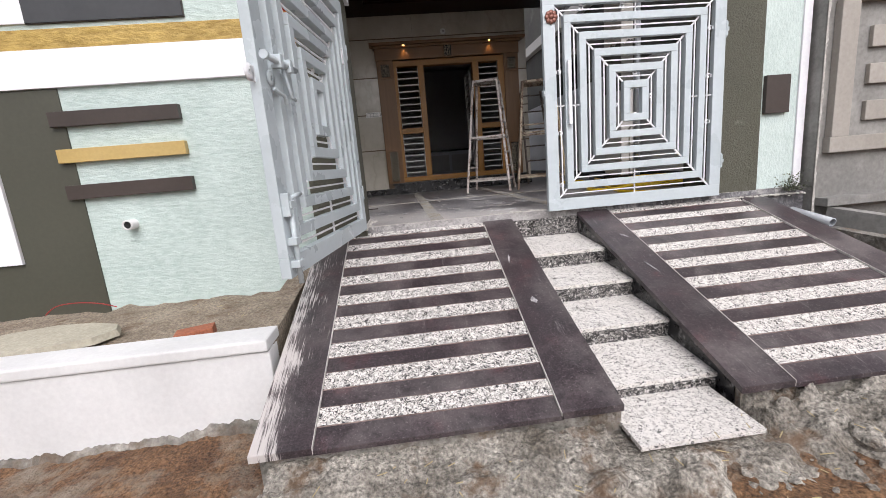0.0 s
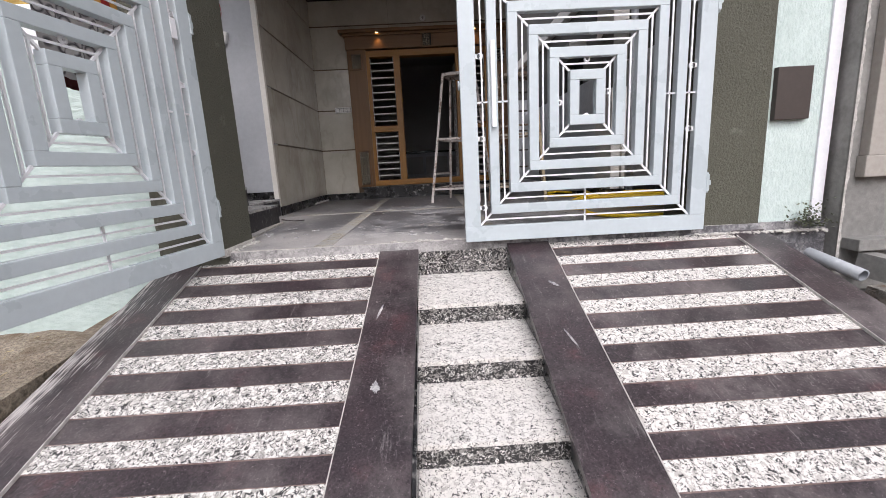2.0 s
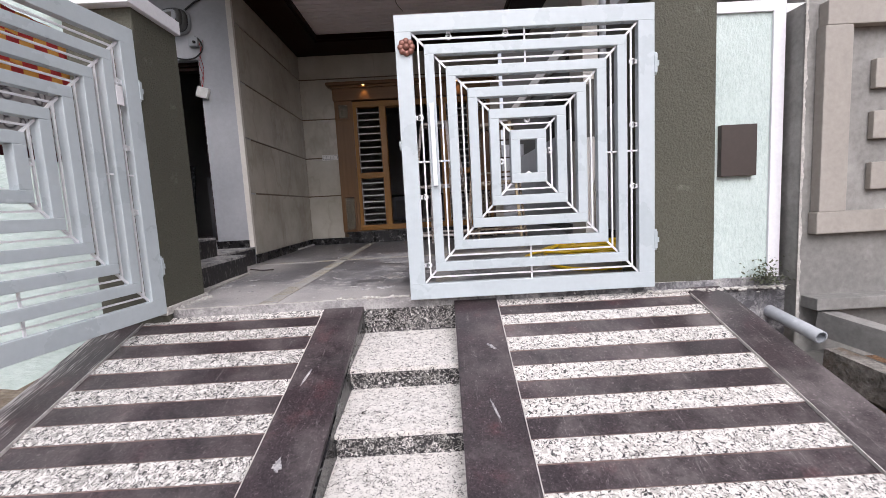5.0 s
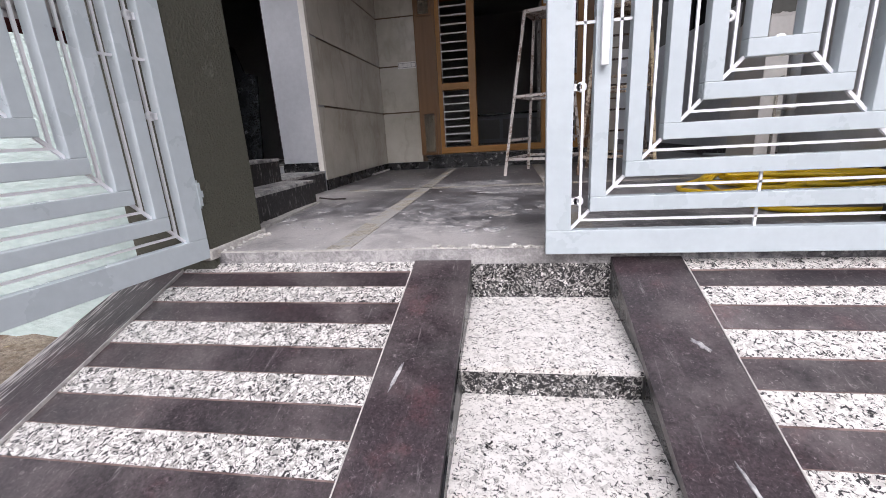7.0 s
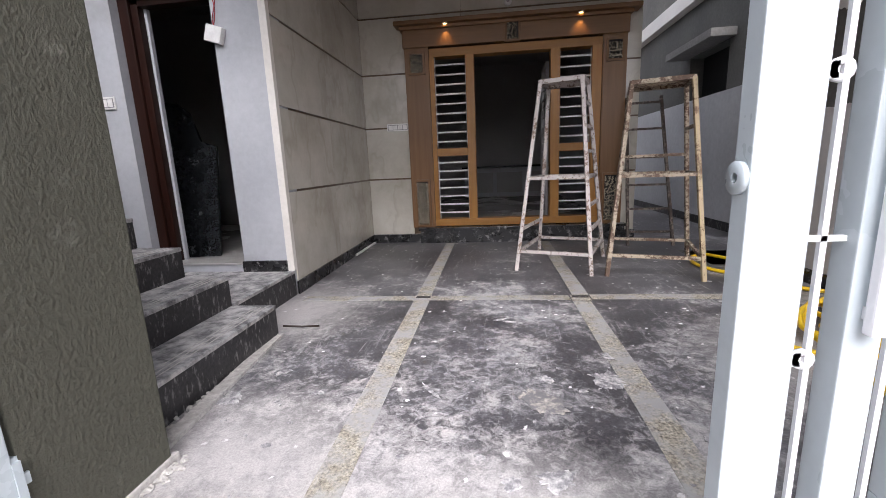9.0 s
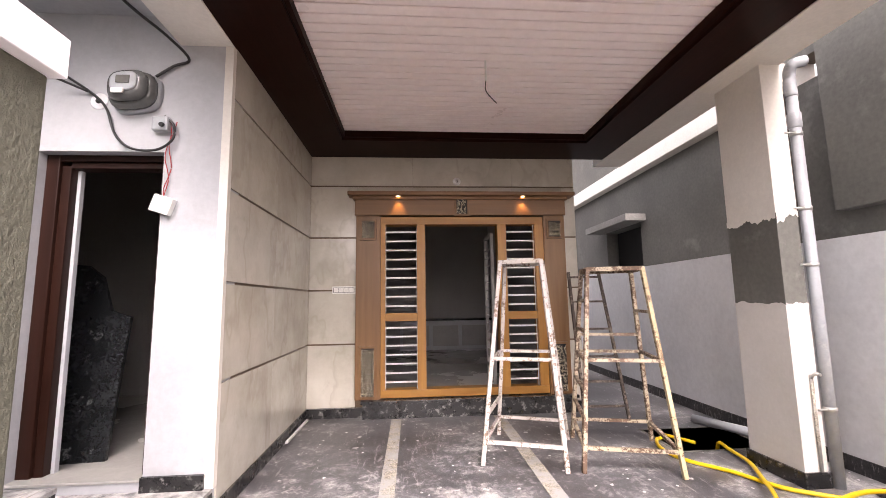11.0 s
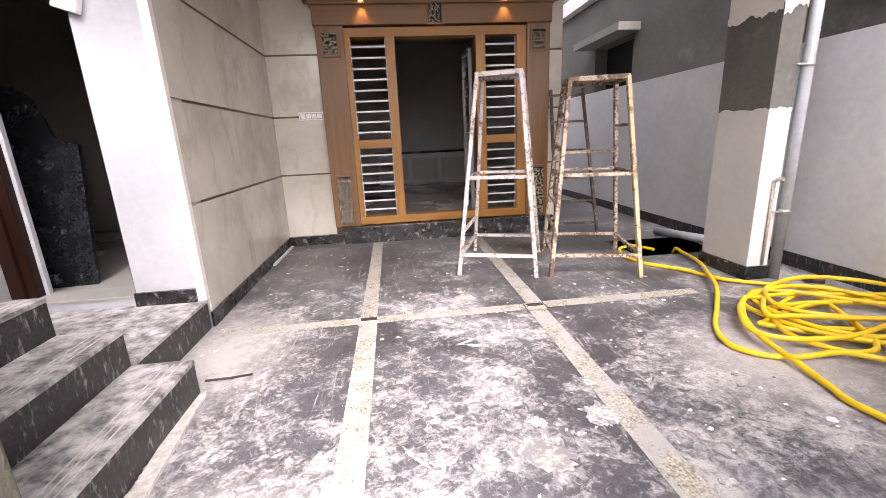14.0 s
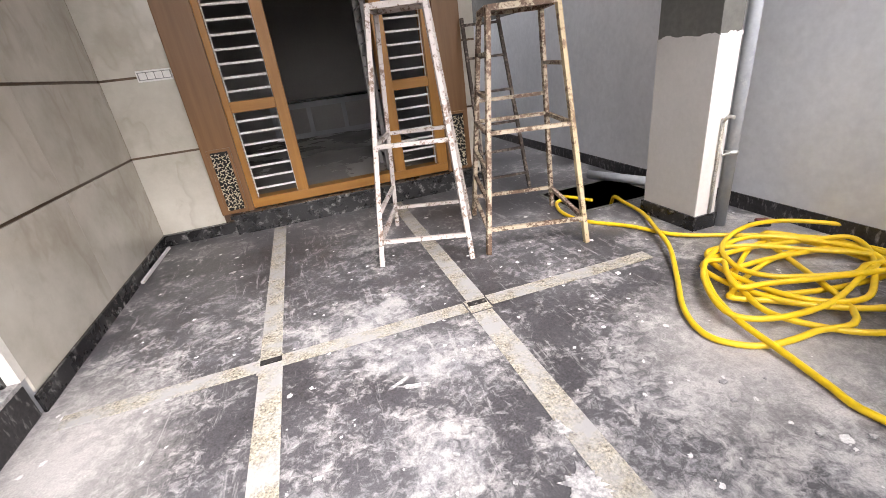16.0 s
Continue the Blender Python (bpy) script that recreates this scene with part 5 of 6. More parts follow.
def cushion(prof, at, w, h, seg=28):
    """A rounded-square dome facing -y: prof gives its size and how far it stands out."""
    bm = B()
    rings = []
    for r, d in prof:
        ring = []
        for k in range(seg):
            c, s_ = math.cos(2 * math.pi * k / seg), math.sin(2 * math.pi * k / seg)
            q = 1 / (abs(c) ** 3.2 + abs(s_) ** 3.2) ** (1 / 3.2)
            ring.append(bm.verts.new((at[0] + w * r * q * c, at[1] - d, at[2] + h * r * q * s_ + 0.12 * w * r * q * c)))
        rings.append(ring)
    for a, b in zip(rings, rings[1:]):
        for k in range(seg):
            bm.faces.new((a[k], a[(k + 1) % seg], b[(k + 1) % seg], b[k])).smooth = True
    bm.faces.new(rings[0])
    bm.faces.new(rings[-1])
    return bm


part("back_plate", cushion([(1.0, 0.0), (1.0, 0.03), (0.92, 0.04)], (-1.285, 5.649, 3.50), 0.145, 0.125), PVC, me_)
part("housing", cushion([(0.93, 0.03), (0.97, 0.07), (0.90, 0.10), (0.84, 0.105)], (-1.285, 5.649, 3.50), 0.14, 0.12), SMOKY, me_)
cov = part("cover", cushion([(0.80, 0.09), (0.80, 0.13), (0.72, 0.15), (0.55, 0.158), (0.2, 0.16)], (-1.285, 5.649, 3.507), 0.14, 0.12), SMOKY, me_, "smoky grey rounded cover")
part("window_rim", cushion([(0.60, 0.150), (0.60, 0.168), (0.52, 0.170)], (-1.285, 5.649, 3.515), 0.13, 0.10), PVC, cov, "raised rim of the reading window")
part("reading_window", box(B(), -1.325, -1.245, 5.474, 5.482, 3.50, 3.55, 0.004), CEMENT_DARK, cov, "dull grey-green reading window")
part("label_plate", box(B(), -1.345, -1.275, 5.470, 5.482, 3.435, 3.465, 0.002), SWITCH, cov, "small white label")
tb = part("terminal_box", box(B(), -1.17, -1.07, 5.59, 5.648, 3.25, 3.345, 0.012), PVC, me_)
part("cable_gland", tube(B(), [(-1.10, 5.59, 3.285), (-1.10, 5.57, 3.28)], 0.014, 10), BLACK, tb)
tape = tube(B(), smooth_path([(-1.72, 5.62, 3.61), (-1.56, 5.63, 3.50), (-1.47, 5.63, 3.40), (-1.40, 5.62, 3.23), (-1.30, 5.62, 3.14), (-1.15, 5.62, 3.13), (-1.05, 5.61, 3.19), (-1.04, 5.61, 3.28), (-1.10, 5.61, 3.35)], 8), 0.008, 8)
solid("black_cable", tape, BLACK, "black cable looping from the meter", "cable", "loose cables")
tape = tube(B(), smooth_path([(-1.22, 5.63, 3.60), (-1.08, 5.63, 3.70), (-0.985, 5.63, 3.752), (-1.06, 5.50, 3.83), (-1.13, 5.2, 3.845), (-1.12, 4.6, 3.83), (-1.22, 4.0, 3.6), (-0.7, 3.75, 3.1), (-0.47, 3.6, 2.78)], 8), 0.009, 8)
solid("black_cable", tape, BLACK, "black cable strung from the wall to the gate pillar", "cable", "loose cables")
tape = tube(B(), smooth_path([(-1.58, 5.62, 3.51), (-1.75, 5.45, 3.55), (-1.72, 4.8, 3.4), (-0.9, 3.9, 2.95), (-0.42, 3.62, 2.76)], 8), 0.008, 8)
solid("black_cable", tape, BLACK, "black cable strung from the meter to the gate pillar", "cable", "loose cables")
for dx, ph in ((0.0, 0.0), (0.03, 1.5)):
    tape = tube(B(), smooth_path([(-1.08 + dx * (1 - k / 8) + 0.015 * math.sin(k * 1.3 + ph), 5.63, 3.32 - 0.5 * k / 8) for k in range(9)], 5), 0.003, 6)
    solid("red_wire", tape, RED_WIRE, "thin red wire hanging from the meter", "wire", "red wires")
jb = thing("junction_box", (-1.12, 5.62, 2.73), "white plastic junction box hanging by the side door", "junction box")
part("box_body", box(B(), -0.06, 0.06, -0.05, 0.0, -0.055, 0.055, 0.008, pose(-1.085, 5.648, 2.775, 0, 18, 0)), SWITCH, jb)
for x, y in ((-0.47, 3.6), (2.86, 3.62)):
    cb = thing("cable_coil", (x, y, 2.70), "small coil of grey cable on the pillar cap", "cable coil", "cable coils")
    bm = B()
    zc = 2.705 if x < 0 else 2.745
    for k in range(4):
        tube(bm, [(x + (0.035 - 0.004 * k) * math.cos(a * 0.524), y + (0.035 - 0.004 * k) * math.sin(a * 0.524), zc + 0.01 + 0.016 * k) for a in range(12)], 0.007, 6, True)
    tube(bm, smooth_path([(x + 0.03, y, zc + 0.06), (x + 0.05, y, zc + 0.12), (x + 0.01, y + 0.03, zc + 0.09), (x - 0.03, y, zc + 0.03)], 5), 0.004, 6)
    part("coil", bm, PVC, cb)

wo = thing("wall_outlet", (-1.53, 5.648, 3.46), "round black cable outlet in a plaster ring on the wall", "outlet")
part("ring", lathe(B(), [(0.014, -0.004), (0.05, -0.003), (0.055, 0.001), (0.014, 0.001)], (-1.53, 5.648, 3.46), 18, "y"), WHITE, wo, "white filler round the hole")
part("hole", lathe(B(), [(0.004, -0.012), (0.018, -0.010), (0.018, 0.0), (0.004, 0.0)], (-1.53, 5.648, 3.46), 14, "y"), BLACK, wo)

# ceiling wire
cw = thing("ceiling_wire", (1.03, 5.9, 3.96), "thin lamp wire hanging from the pink ceiling", "wire")
part("sleeve", tube(B(), [(1.03, 5.9, 3.965), (1.03, 5.9, 3.80)], 0.008, 8), SWITCH, cw, "white wire sleeve")
part("wire", tube(B(), smooth_path([(1.03, 5.9, 3.81), (1.025, 5.9, 3.74), (1.035, 5.89, 3.70), (1.06, 5.88, 3.66), (1.10, 5.87, 3.61)], 5), 0.004, 6), BROWN, cw, "bare dark wire end")

# ---- downpipe and tap pipe by the porch pillar ----
dp = thing("downpipe", (3.28, 5.63, F), "grey PVC downpipe clamped beside the porch pillar", "pipe")
part("pipe", tube(B(), [(3.256, 5.668, F), (3.256, 5.668, 3.66)], 0.036, 18), PVC, dp)
part("elbow", tube(B(), smooth_path([(3.256, 5.668, 3.60), (3.256, 5.668, 3.76), (3.25, 5.63, 3.83), (3.34, 5.62, 3.86)], 5), 0.040, 16), PVC, dp)
part("socket", lathe(B(), [(0.037, 0), (0.044, 0.01), (0.044, 0.11), (0.037, 0.12)], (3.256, 5.668, 3.36), 18), PVC, dp)
for z in (1.38, 2.35, 2.75, 3.3):
    cl = part("clamp", lathe(B(), [(0.0365, 0), (0.041, 0), (0.041, 0.03), (0.0365, 0.03)], (3.256, 5.668, z), 18), STEEL, dp, "steel pipe clamp")
    part("clamp_bolt", tube(B(), [(3.22, 5.645, z + 0.015), (3.15, 5.645, z + 0.015)], 0.008, 8), STEEL, cl)
tp = thing("tap_pipe", (3.15, 5.67, 1.05), "thin stained tap pipe on the porch pillar", "pipe")
part("riser_pipe", tube(B(), [(3.15, 5.67, 1.0), (3.15, 5.67, 1.62)], 0.011, 10), STRIP, tp)
part("tap", tube(B(), smooth_path([(3.15, 5.67, 1.60), (3.15, 5.64, 1.63), (3.15, 5.60, 1.63)], 4), 0.012, 8), STEEL, tp, "small metal tap")

# ragged paint edges on the porch pillar
def ragged_paint(name, material, z0, amp, up, seed, label):
    for face in (0, 1):
        bm = B()
        n_ = 40
        a_, b_ = (5.68, 6.14) if face == 0 else (3.038, 3.205)
        rows_ = []
        for i in range(n_ + 1):
            s_ = a_ + (b_ - a_) * i / n_
            e = amp * (0.6 + noise.noise((s_ * 9, seed, face)) + 0.5 * noise.noise((s_ * 40, seed, face)))
            za, zb = (z0 - 0.01, z0 + max(0.004, e)) if up else (z0 + 0.01, z0 - max(0.004, e))
            q = []
            for z in (za, zb):
                for d in (0.0, 0.004):
                    q.append(bm.verts.new((3.037 - d, s_, z) if face == 0 else (s_, 5.679 - d, z)))
            rows_.append(q)
        for i in range(n_):
            a, b = rows_[i], rows_[i + 1]
            bm.faces.new((a[1], b[1], b[3], a[3]))
            bm.faces.new((a[2], a[3], b[3], b[2]))
            bm.faces.new((a[0], a[1], b[1], b[0]))
        part(name, bm, material, pp, label)


ragged_paint("paint_edge", PILLAR_WHITE, 2.09, 0.022, True, 3, "uneven edge of the white paint")
ragged_paint("paint_edge", CREAM, 2.74, 0.06, False, 8, "uneven edge of the cream paint")

# ---- manhole ----
mh = thing("manhole", (3.05, 6.7, F), "open square floor pit with near-black bottom", "pit", kind="structure")
bm = B()
box(bm, 2.63, 2.66, 6.39, 7.03, 0.3, F + 0.002)
box(bm, 3.44, 3.47, 6.39, 7.03, 0.3, F + 0.002)
box(bm, 2.66, 3.44, 6.39, 6.42, 0.3, F + 0.002)
box(bm, 2.66, 3.44, 7.0, 7.03, 0.3, F + 0.002)
part("pit_wall", bm, CEMENT_DARK, mh)
# the darkness down the pit is put into this bottom's colour
part("pit_floor", box(B(), 2.62, 3.48, 6.38, 7.04, 0.25, 0.3), HOLE_SHADE, mh)
solid("loose_pipe", tube(B(), [(3.28, 7.15, F + 0.045), (3.55, 6.55, F + 0.045)], 0.04, 14), PVC, "grey plastic pipe lying beside the pit", "pipe")

# ---- floor strips and stone pieces ----
for x0, x1, y0, y1 in ((0.235, 0.345, 3.47, 5.47), (0.235, 0.34, 5.60, 7.68), (1.325, 1.44, 3.47, 5.46), (1.345, 1.455, 5.60, 7.68), (-0.60, 0.225, 5.49, 5.585), (0.345, 1.315, 5.49, 5.585), (1.46, 2.55, 5.50, 5.60)):
    part("inlay_strip", box(B(), x0, x1, y0, y1, F - 0.01, F + 0.003), STRIP, floor, "beige speckled stone strip in the floor")
for x0, x1 in ((0.225, 0.345), (1.325, 1.45)):
    part("inlay_square", box(B(), x0, x1, 5.472, 5.598, F - 0.01, F + 0.0025), STRIP, floor, "beige square where the strips cross")
    part("inlay_chip", box(B(), x0 + 0.012, x1 - 0.004, 5.535, 5.578, F - 0.01, F + 0.0045, 0.002), BLACK_DUSTY, floor, "dark stone chip where the strips cross")

# ---- splashes of white paint and filler on the floor ----
SPLASH = surface("dried_white_splash", (0.46, 0.45, 0.45), (0.60, 0.585, 0.575), 18.0, 0.8, 80, 0.25, 40, 0.3, 0.003, dirt=(0.22, 0.215, 0.225), dirt_scale=34.0, dirt_at=(0.40, 0.58))
SPLASH_BUFF = surface("dried_buff_splash", (0.38, 0.345, 0.31), (0.48, 0.44, 0.40), 14.0, 0.8, 60, 0.25, 40, 0.3, 0.003, dirt=(0.20, 0.195, 0.20), dirt_scale=26.0, dirt_at=(0.38, 0.54))


def splash(x, y, rx, ry, turn, seed, material=SPLASH, owner=None):
    bm = B()
    ca, sa = math.cos(radians(turn)), math.sin(radians(turn))
    n_ = 44
    lo, hi = [], []
    for k in range(n_):
        a = 2 * math.pi * k / n_
        r = 1 + 0.55 * noise.noise((math.cos(a) * 1.6, math.sin(a) * 1.6, seed)) + 0.4 * noise.noise((math.cos(a) * 5, math.sin(a) * 5, seed + 9)) + 0.3 * noise.noise((math.cos(a) * 14, math.sin(a) * 14, seed + 5))
        r *= 0.85
        u, v = rx * r * math.cos(a), ry * r * math.sin(a)
        for ring_, f_, dz in ((lo, 1.0, -0.002), (hi, 0.93, 0.0042)):
            px, py = x + f_ * (u * ca - v * sa), y + f_ * (u * sa + v * ca)
            ring_.append(bm.verts.new((px, py, (sz(py) + 0.013 if owner else F) + dz)))
    bm.faces.new(hi)
    for k in range(n_):
        bm.faces.new((lo[k], lo[(k + 1) % n_], hi[(k + 1) % n_], hi[k]))
    part("splash", bm, material, owner or floor, "dried pale splash")


splash(1.28, 4.40, 0.075, 0.085, 20, 1)
splash(1.01, 4.40, 0.035, 0.045, 60, 2)
splash(0.52, 4.29, 0.012, 0.07, 38, 3)
splash(0.04, 4.25, 0.03, 0.02, 10, 4)
splash(-0.20, 4.42, 0.045, 0.018, 35, 5)
splash(0.91, 5.07, 0.09, 0.013, -18, 6)
splash(0.84, 5.12, 0.05, 0.010, 25, 7)
splash(-0.035, 6.82, 0.03, 0.018, 40, 8)
splash(1.505, 4.01, 0.03, 0.025, 0, 9)
splash(0.72, 2.40, 0.018, 0.030, 10, 90, SPLASH, ramp_l)
splash(0.70, 2.86, 0.006, 0.05, -12, 91, SPLASH, ramp_l)
splash(1.56, 2.60, 0.006, 0.06, 14, 92, SPLASH, ramp_r)
splash(1.60, 3.00, 0.010, 0.03, 40, 93, SPLASH, ramp_r)
splash(0.84, 3.78, 0.038, 0.03, 0, 10)
splash(0.97, 3.80, 0.06, 0.055, 15, 11)
splash(0.98, 4.23, 0.13, 0.07, -40, 12, SPLASH_BUFF)
splash(1.33, 4.63, 0.03, 0.05, 10, 13)
splash(-0.32, 4.20, 0.05, 0.06, 30, 14)
splash(0.95, 5.9, 0.05, 0.015, 30, 15)
rnd = random.Random(77)
for k in range(46):
    r_ = 0.004 + 0.011 * rnd.random() ** 2
    splash(rnd.uniform(-0.35, 2.2), rnd.uniform(3.55, 4.9 if k < 34 else 7.2), r_ * rnd.uniform(0.8, 1.8), r_, rnd.uniform(0, 180), 20 + k)

# ---- ladders ----
def step_ladder(fl, fr, depth, top_w, top_z, material, label, rungs, back_rungs=(), left_rungs=(), odd_leg=None):
    """A four-legged painter's stand of square steel bar; fl and fr: its front feet."""
    fl, fr = Vector((*fl, F)), Vector((*fr, F))
    along = (fr - fl).normalized()
    deep = Vector((-along.y, along.x, 0))
    c = (fl + fr) / 2 + deep * depth / 2
    s = thing("step_ladder", c, label, "ladder", "painters' ladders")
    feet_ = [fl, fr, fr + deep * depth, fl + deep * depth]
    h = top_w / 2
    tops = [c + along * a * h + deep * b * h * 0.9 + Vector((0, 0, top_z - F)) for a, b in ((-1, -1), (1, -1), (1, 1), (-1, 1))]

    def at(k, z):
        return feet_[k].lerp(tops[k], (z - F) / (top_z - F))

    for k in range(4):
        part("leg", rod(B(), feet_[k], tops[k], 0.030), odd_leg if odd_leg and k == 1 else material, s, "leg with ochre paint" if odd_leg and k == 1 else "")
    for z in (F + 0.17, F + 0.79):
        for a, b in ((0, 1), (1, 2), (2, 3), (3, 0)):
            part("brace", rod(B(), at(a, z), at(b, z), 0.026), material, s)
    for k in range(4):
        part("top_rail", rod(B(), tops[k], tops[(k + 1) % 4], 0.034), material, s)
    for k in range(5):
        f_ = (k + 0.5) / 5
        part("top_slat", rod(B(), tops[0].lerp(tops[3], f_) + Vector((0, 0, 0.012)), tops[1].lerp(tops[2], f_) + Vector((0, 0, 0.012)), 0.05, 0.012), material, s)
    for z in rungs:
        part("rung", rod(B(), at(1, F + z), at(2, F + z), 0.024), material, s)
    for z in left_rungs:
        part("rung", rod(B(), at(0, F + z), at(3, F + z), 0.024), material, s)
    for z in back_rungs:
        part("rung", rod(B(), at(3, F + z), at(2, F + z), 0.024), material, s)
    return s


step_ladder((0.998, 6.31), (1.585, 6.09), 0.78, 0.34, 2.475, LADDER_A, "white paint-splashed four-legged steel ladder", (0.36, 0.56, 1.0, 1.2, 1.4), left_rungs=(0.36,))
step_ladder((1.705, 6.085), (2.358, 5.905), 0.82, 0.42, 2.39, LADDER_B, "rusty cream paint-splashed four-legged steel ladder", (1.15,), (0.94,), (0.36, 0.56, 1.0, 1.25), OCHRE)
lean = thing("leaning_ladder", (2.46, 7.3, F), "dark rusty ladder leaning in the passage behind the stands", "ladder")
la, lb2 = (Vector((2.24, 7.32, F)), Vector((2.28, 7.70, 2.46))), (Vector((2.685, 7.275, F)), Vector((2.62, 7.66, 2.46)))
part("rail", rod(B(), la[0], la[1], 0.028), LADDER_C, lean)
part("rail", rod(B(), lb2[0], lb2[1], 0.028), LADDER_C, lean)
for z in (1.04, 1.28, 1.53, 1.82, 2.12, 2.40):
    f_ = (z - F) / (2.46 - F)
    part("rung", rod(B(), la[0].lerp(la[1], f_), lb2[0].lerp(lb2[1], f_), 0.022), LADDER_C, lean)

# ---- yellow hose ----
rnd = random.Random(12)
hz = F + 0.018
pts = [(3.12, 6.62, hz - 0.25), (3.05, 6.50, hz), (3.02, 6.33, hz + 0.012), (2.967, 6.07, hz + 0.012), (2.80, 5.76, hz + 0.03), (2.66, 5.50, hz + 0.03), (2.46, 5.24, hz), (2.25, 4.99, hz), (2.17, 4.81, hz), (2.21, 4.70, hz), (2.335, 4.625, hz), (2.534, 4.595, hz + 0.02), (2.80, 4.62, hz + 0.03)]
cx, cy = 2.99, 4.95
for k in range(80):
    a = 0.9 - k * 0.62
    lo_p = k // 10
    rx, ry = 0.44 + 0.16 * math.sin(k * 0.37), 0.30 + 0.16 * math.cos(k * 0.53)
    pts.append((cx + 0.14 * math.sin(k * 0.21) + rx * math.cos(a) + rnd.uniform(-0.03, 0.03), cy + 0.06 * math.cos(k * 0.17) + ry * math.sin(a) + rnd.uniform(-0.03, 0.03), hz + 0.008 * lo_p + 0.010 * rnd.random()))
pts += [(2.60, 5.20, hz + 0.06), (2.45, 5.02, hz + 0.03), (2.34, 4.80, hz + 0.03), (2.31, 4.55, hz + 0.012), (2.29, 4.39, hz), (2.27, 4.24, hz), (2.4, 4.0, hz), (3.0, 3.95, hz), (3.4, 4.1, hz), (3.5, 4.6, hz), (3.53, 5.09, hz), (3.36, 5.31, hz), (3.13, 5.48, hz), (2.87, 5.67, hz), (2.74, 5.94, hz), (2.55, 6.20, hz), (2.52, 6.45, hz), (2.60, 6.66, hz), (2.70, 6.72, hz), (2.754, 6.775, hz), (2.88, 6.55, hz)]
solid("garden_hose", tube(B(), smooth_path(pts, 6), 0.0145, 8), HOSE, "long yellow water hose in a loose tangled coil", "hose")

# slipper, stick, chalk on the floor
sl = thing("slipper", (3.42, 5.5, F), "old dark red patterned slipper by the wall", "slipper")
part("sole", box(B(), -0.06, 0.06, -0.03, 0.03, 0, 0.02, 0.008, pose(3.43, 5.52, F, 0, 0, -25)), BLACK, sl)
part("upper", box(B(), -0.02, 0.06, -0.034, 0.034, 0.018, 0.045, 0.012, pose(3.43, 5.52, F, 0, 0, -25)), SLIPPER_RED, sl)
solid("white_stick", rod(B(), (-0.66, 7.70, F + 0.02), (-0.67, 6.98, F + 0.02), 0.02), WHITE_STAINED, "thin white stick lying along the skirting", "stick")
solid("cut_rebar", tube(B(), [(-0.46, 4.93, F + 0.03), (-0.36, 4.97, F + 0.01), (-0.26, 4.99, F + 0.008)], 0.006, 6), BROWN, "short rusty rod sticking out by the stair", "rod")

# ---- neighbour's front wall on the street ----
nf = thing("neighbour_gate_wall", (4.6, 3.4, 0.4), "taupe cement wall with recessed panel next door", "wall", kind="structure")
bm = B()
box(bm, 3.47, 7.0, 3.36, 3.66, 0.2, 2.45, 0.01)
part("wall_body", bm, CEMENT, nf, "bare grey cement wall")
bm = B()
box(bm, 3.545, 6.9, 3.30, 3.36, 2.30, 2.43, 0.006)
box(bm, 3.525, 6.9, 3.30, 3.36, 1.155, 1.28, 0.006)
box(bm, 3.535, 3.69, 3.30, 3.36, 1.28, 2.30, 0.006)
part("raised_frame", bm, TAUPE, nf, "raised plaster frame")
for z0, z1 in ((1.96, 2.12), (1.68, 1.835), (1.395, 1.55)):
    part("block", box(B(), 3.85, 4.5, 3.325, 3.36, z0, z1, 0.006), TAUPE, nf, "raised plaster block")
bm = B()
rows_ = []
for k in range(90):
    z = 0.62 + 1.85 * k / 89
    w_ = 0.012 + 0.012 * noise.noise((z * 9, 3, 1)) + 0.010 * noise.noise((z * 40, 7, 1)) + 0.03 * max(0, 0.9 - z)
    rows_.append([bm.verts.new(p) for p in ((3.466, 3.352, z), (3.466 + max(0.003, w_), 3.348, z), (3.466 + max(0.003, w_), 3.362, z))])
for a, b in zip(rows_, rows_[1:]):
    bm.faces.new((a[0], a[1], b[1], b[0]))
    bm.faces.new((a[1], a[2], b[2], b[1]))
part("plaster_edge", bm, MORTAR_PALE, nf, "ragged pale plaster seam")
part("ledge", box(B(), 3.50, 7.0, 3.25, 3.40, 0.72, 0.79, 0.006), CEMENT, nf, "cement ledge at the base")
part("kerb", rod(B(), (3.58, 3.30, 0.64), (3.90, 2.1, 0.50), 0.10, 0.14), CEMENT, nf, "broken cement kerb of the drain")
part("kerb", rod(B(), (3.40, 3.05, 0.50), (3.46, 1.9, 0.42), 0.09, 0.16), CEMENT_ROUGH, nf, "broken cement kerb of the drain")
part("drain_bed", rod(B(), (3.55, 3.30, 0.42), (3.66, 1.9, 0.34), 0.34, 0.10), CEMENT_DARK, nf, "dark cement drain channel")
part("upper_block", box(B(), 3.76, 7.0, 3.7, 3.9, 0.2, 7.0), CEMENT, nf, "grey cement house wall behind")
pv = thing("drain_pipe", (3.4, 3.2, 0.66), "grey PVC drain pipe stub beside the ramp", "pipe")
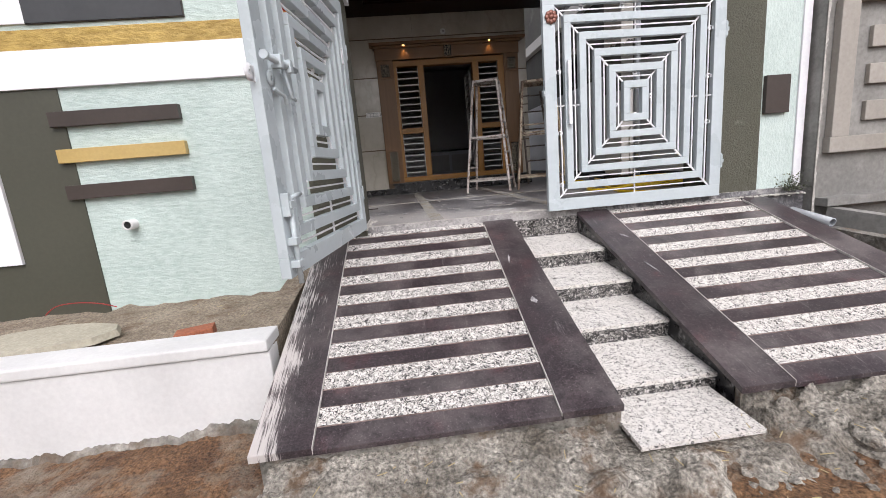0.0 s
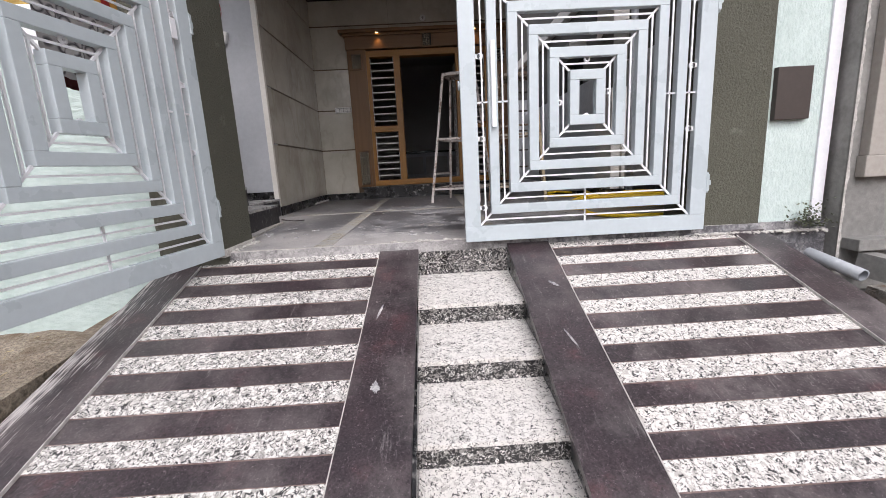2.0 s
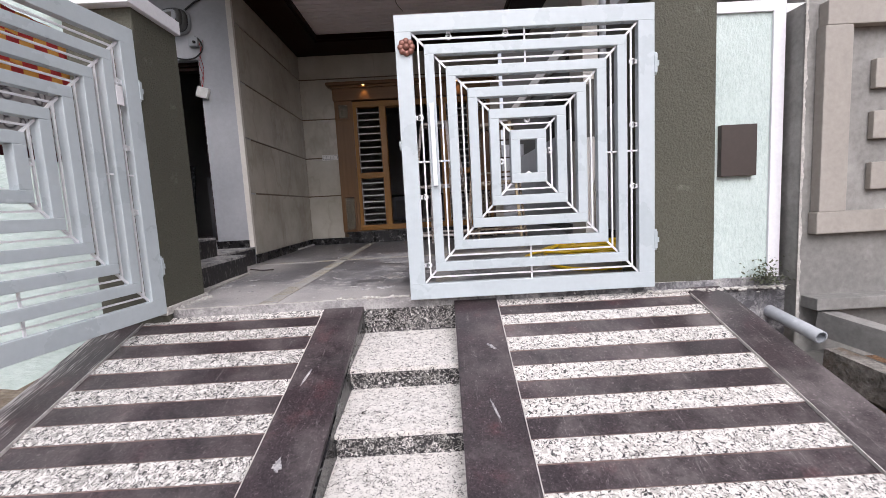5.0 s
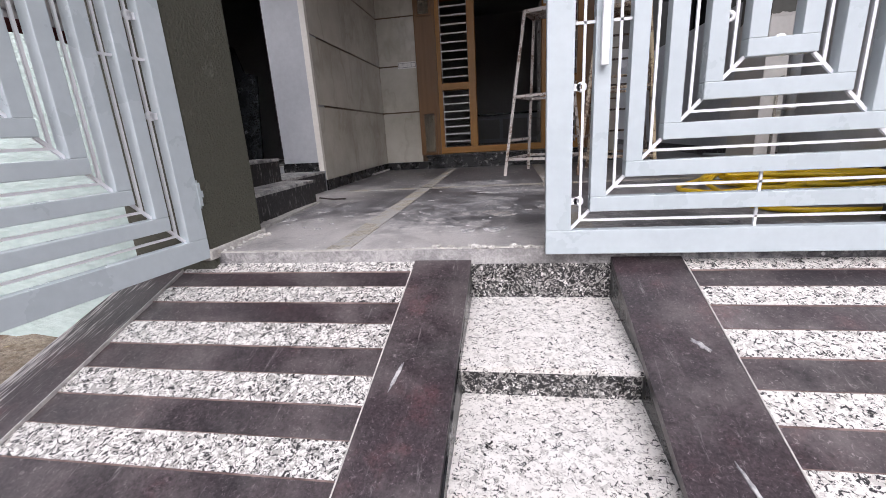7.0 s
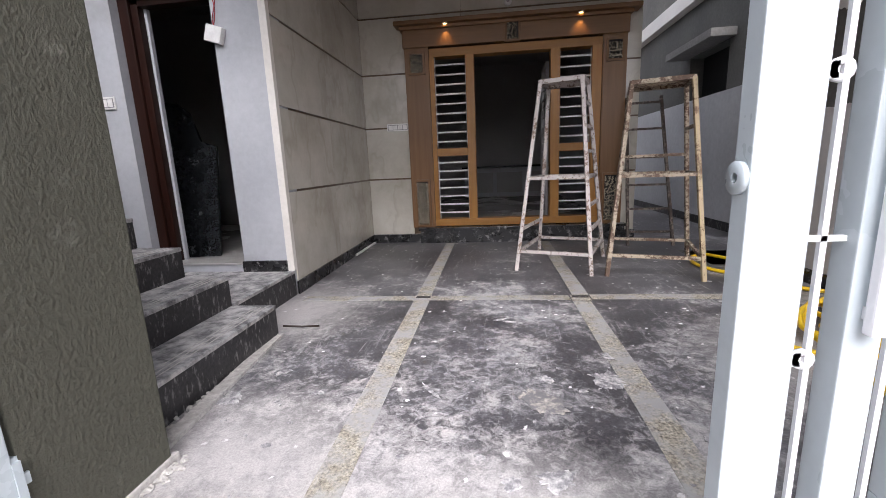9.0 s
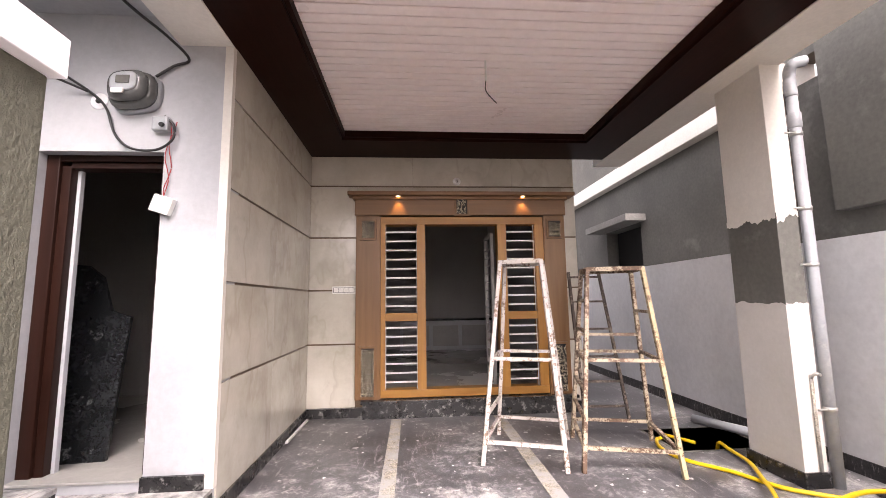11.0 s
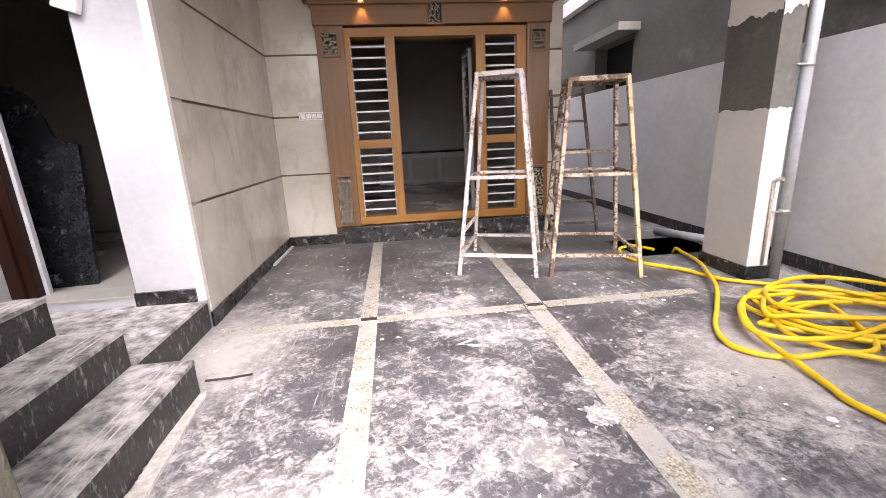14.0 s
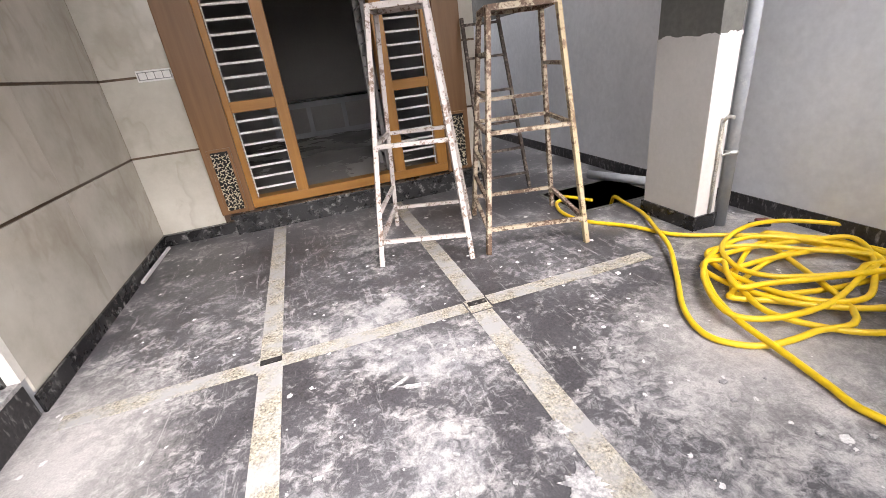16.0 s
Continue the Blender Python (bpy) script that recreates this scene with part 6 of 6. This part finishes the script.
part("pipe", lathe(B(), [(0.030, 0.0), (0.037, 0.0), (0.037, 0.62), (0.030, 0.62), (0.030, 0.0)], (0, 0, 0), 18, "y"), PVC, pv)
pv.children[0].matrix_parent_inverse = Matrix.Identity(4)
pv.matrix_world = pose(3.40, 3.11, 0.615, 11, 0, 4)
bm = B()
rnd = random.Random(5)
for k in range(420):
    x, y, z = 3.33 + rnd.gauss(0, 0.06), 3.40 + rnd.gauss(0, 0.03), 0.86 + abs(rnd.gauss(0, 0.06))
    d = Vector((rnd.uniform(-1, 1), rnd.uniform(-1, 0.3), rnd.uniform(-0.2, 1))).normalized() * 0.02
    e = d.cross(Vector((0, 0, 1))).normalized() * 0.007
    p = Vector((x, y, z))
    bm.faces.new([bm.verts.new(v) for v in (p, p + d * 0.5 + e, p + d, p + d * 0.5 - e)])
WEED = surface("dusty_weed", (0.10, 0.12, 0.07), (0.22, 0.23, 0.17), 20.0, 0.9, bump_s=0)
solid("weed", bm, WEED, "small dusty weed growing at the wall corner", "plant", kind="stuff")

# ---- marble tiles on the porch walls ----
zr = [F + 0.10, 1.672, 1.690, 2.280, 2.298, 2.888, 2.906, 3.505, 3.523, 3.90]
for a in range(0, 10, 2):
    z0, z1 = zr[a], zr[a + 1]
    for y0, y1 in ((5.692, 6.648), (6.65, 7.838)):
        part("tile", box(B(), -0.724, -0.710, y0, y1, z0, z1, 0.0015), TILE, wall_left)
    if a < 8:
        for x0, x1 in ((-0.71, -0.18), (2.29, 2.452)):
            part("tile", box(B(), x0, x1, YB, YB + 0.014, z0, z1, 0.0015), TILE, wall_back)
    if a >= 6:
        for x0, x1 in ((-0.178, 0.48), (0.482, 1.68), (1.682, 2.288)) if a == 6 else ((-0.71, 0.48), (0.482, 1.68), (1.682, 2.452)):
            part("tile", box(B(), x0, x1, YB, YB + 0.014, max(z0, 3.36), z1, 0.0015), TILE, wall_back)
# unseen street wall added to close the place behind the camera, low for daylight
bm = B()
box(bm, -14, 14, -9.2, -9.0, 0, 3.0)
struct("wall_opposite", bm, CEMENT, "unseen wall added across the street, kept low for sky light")
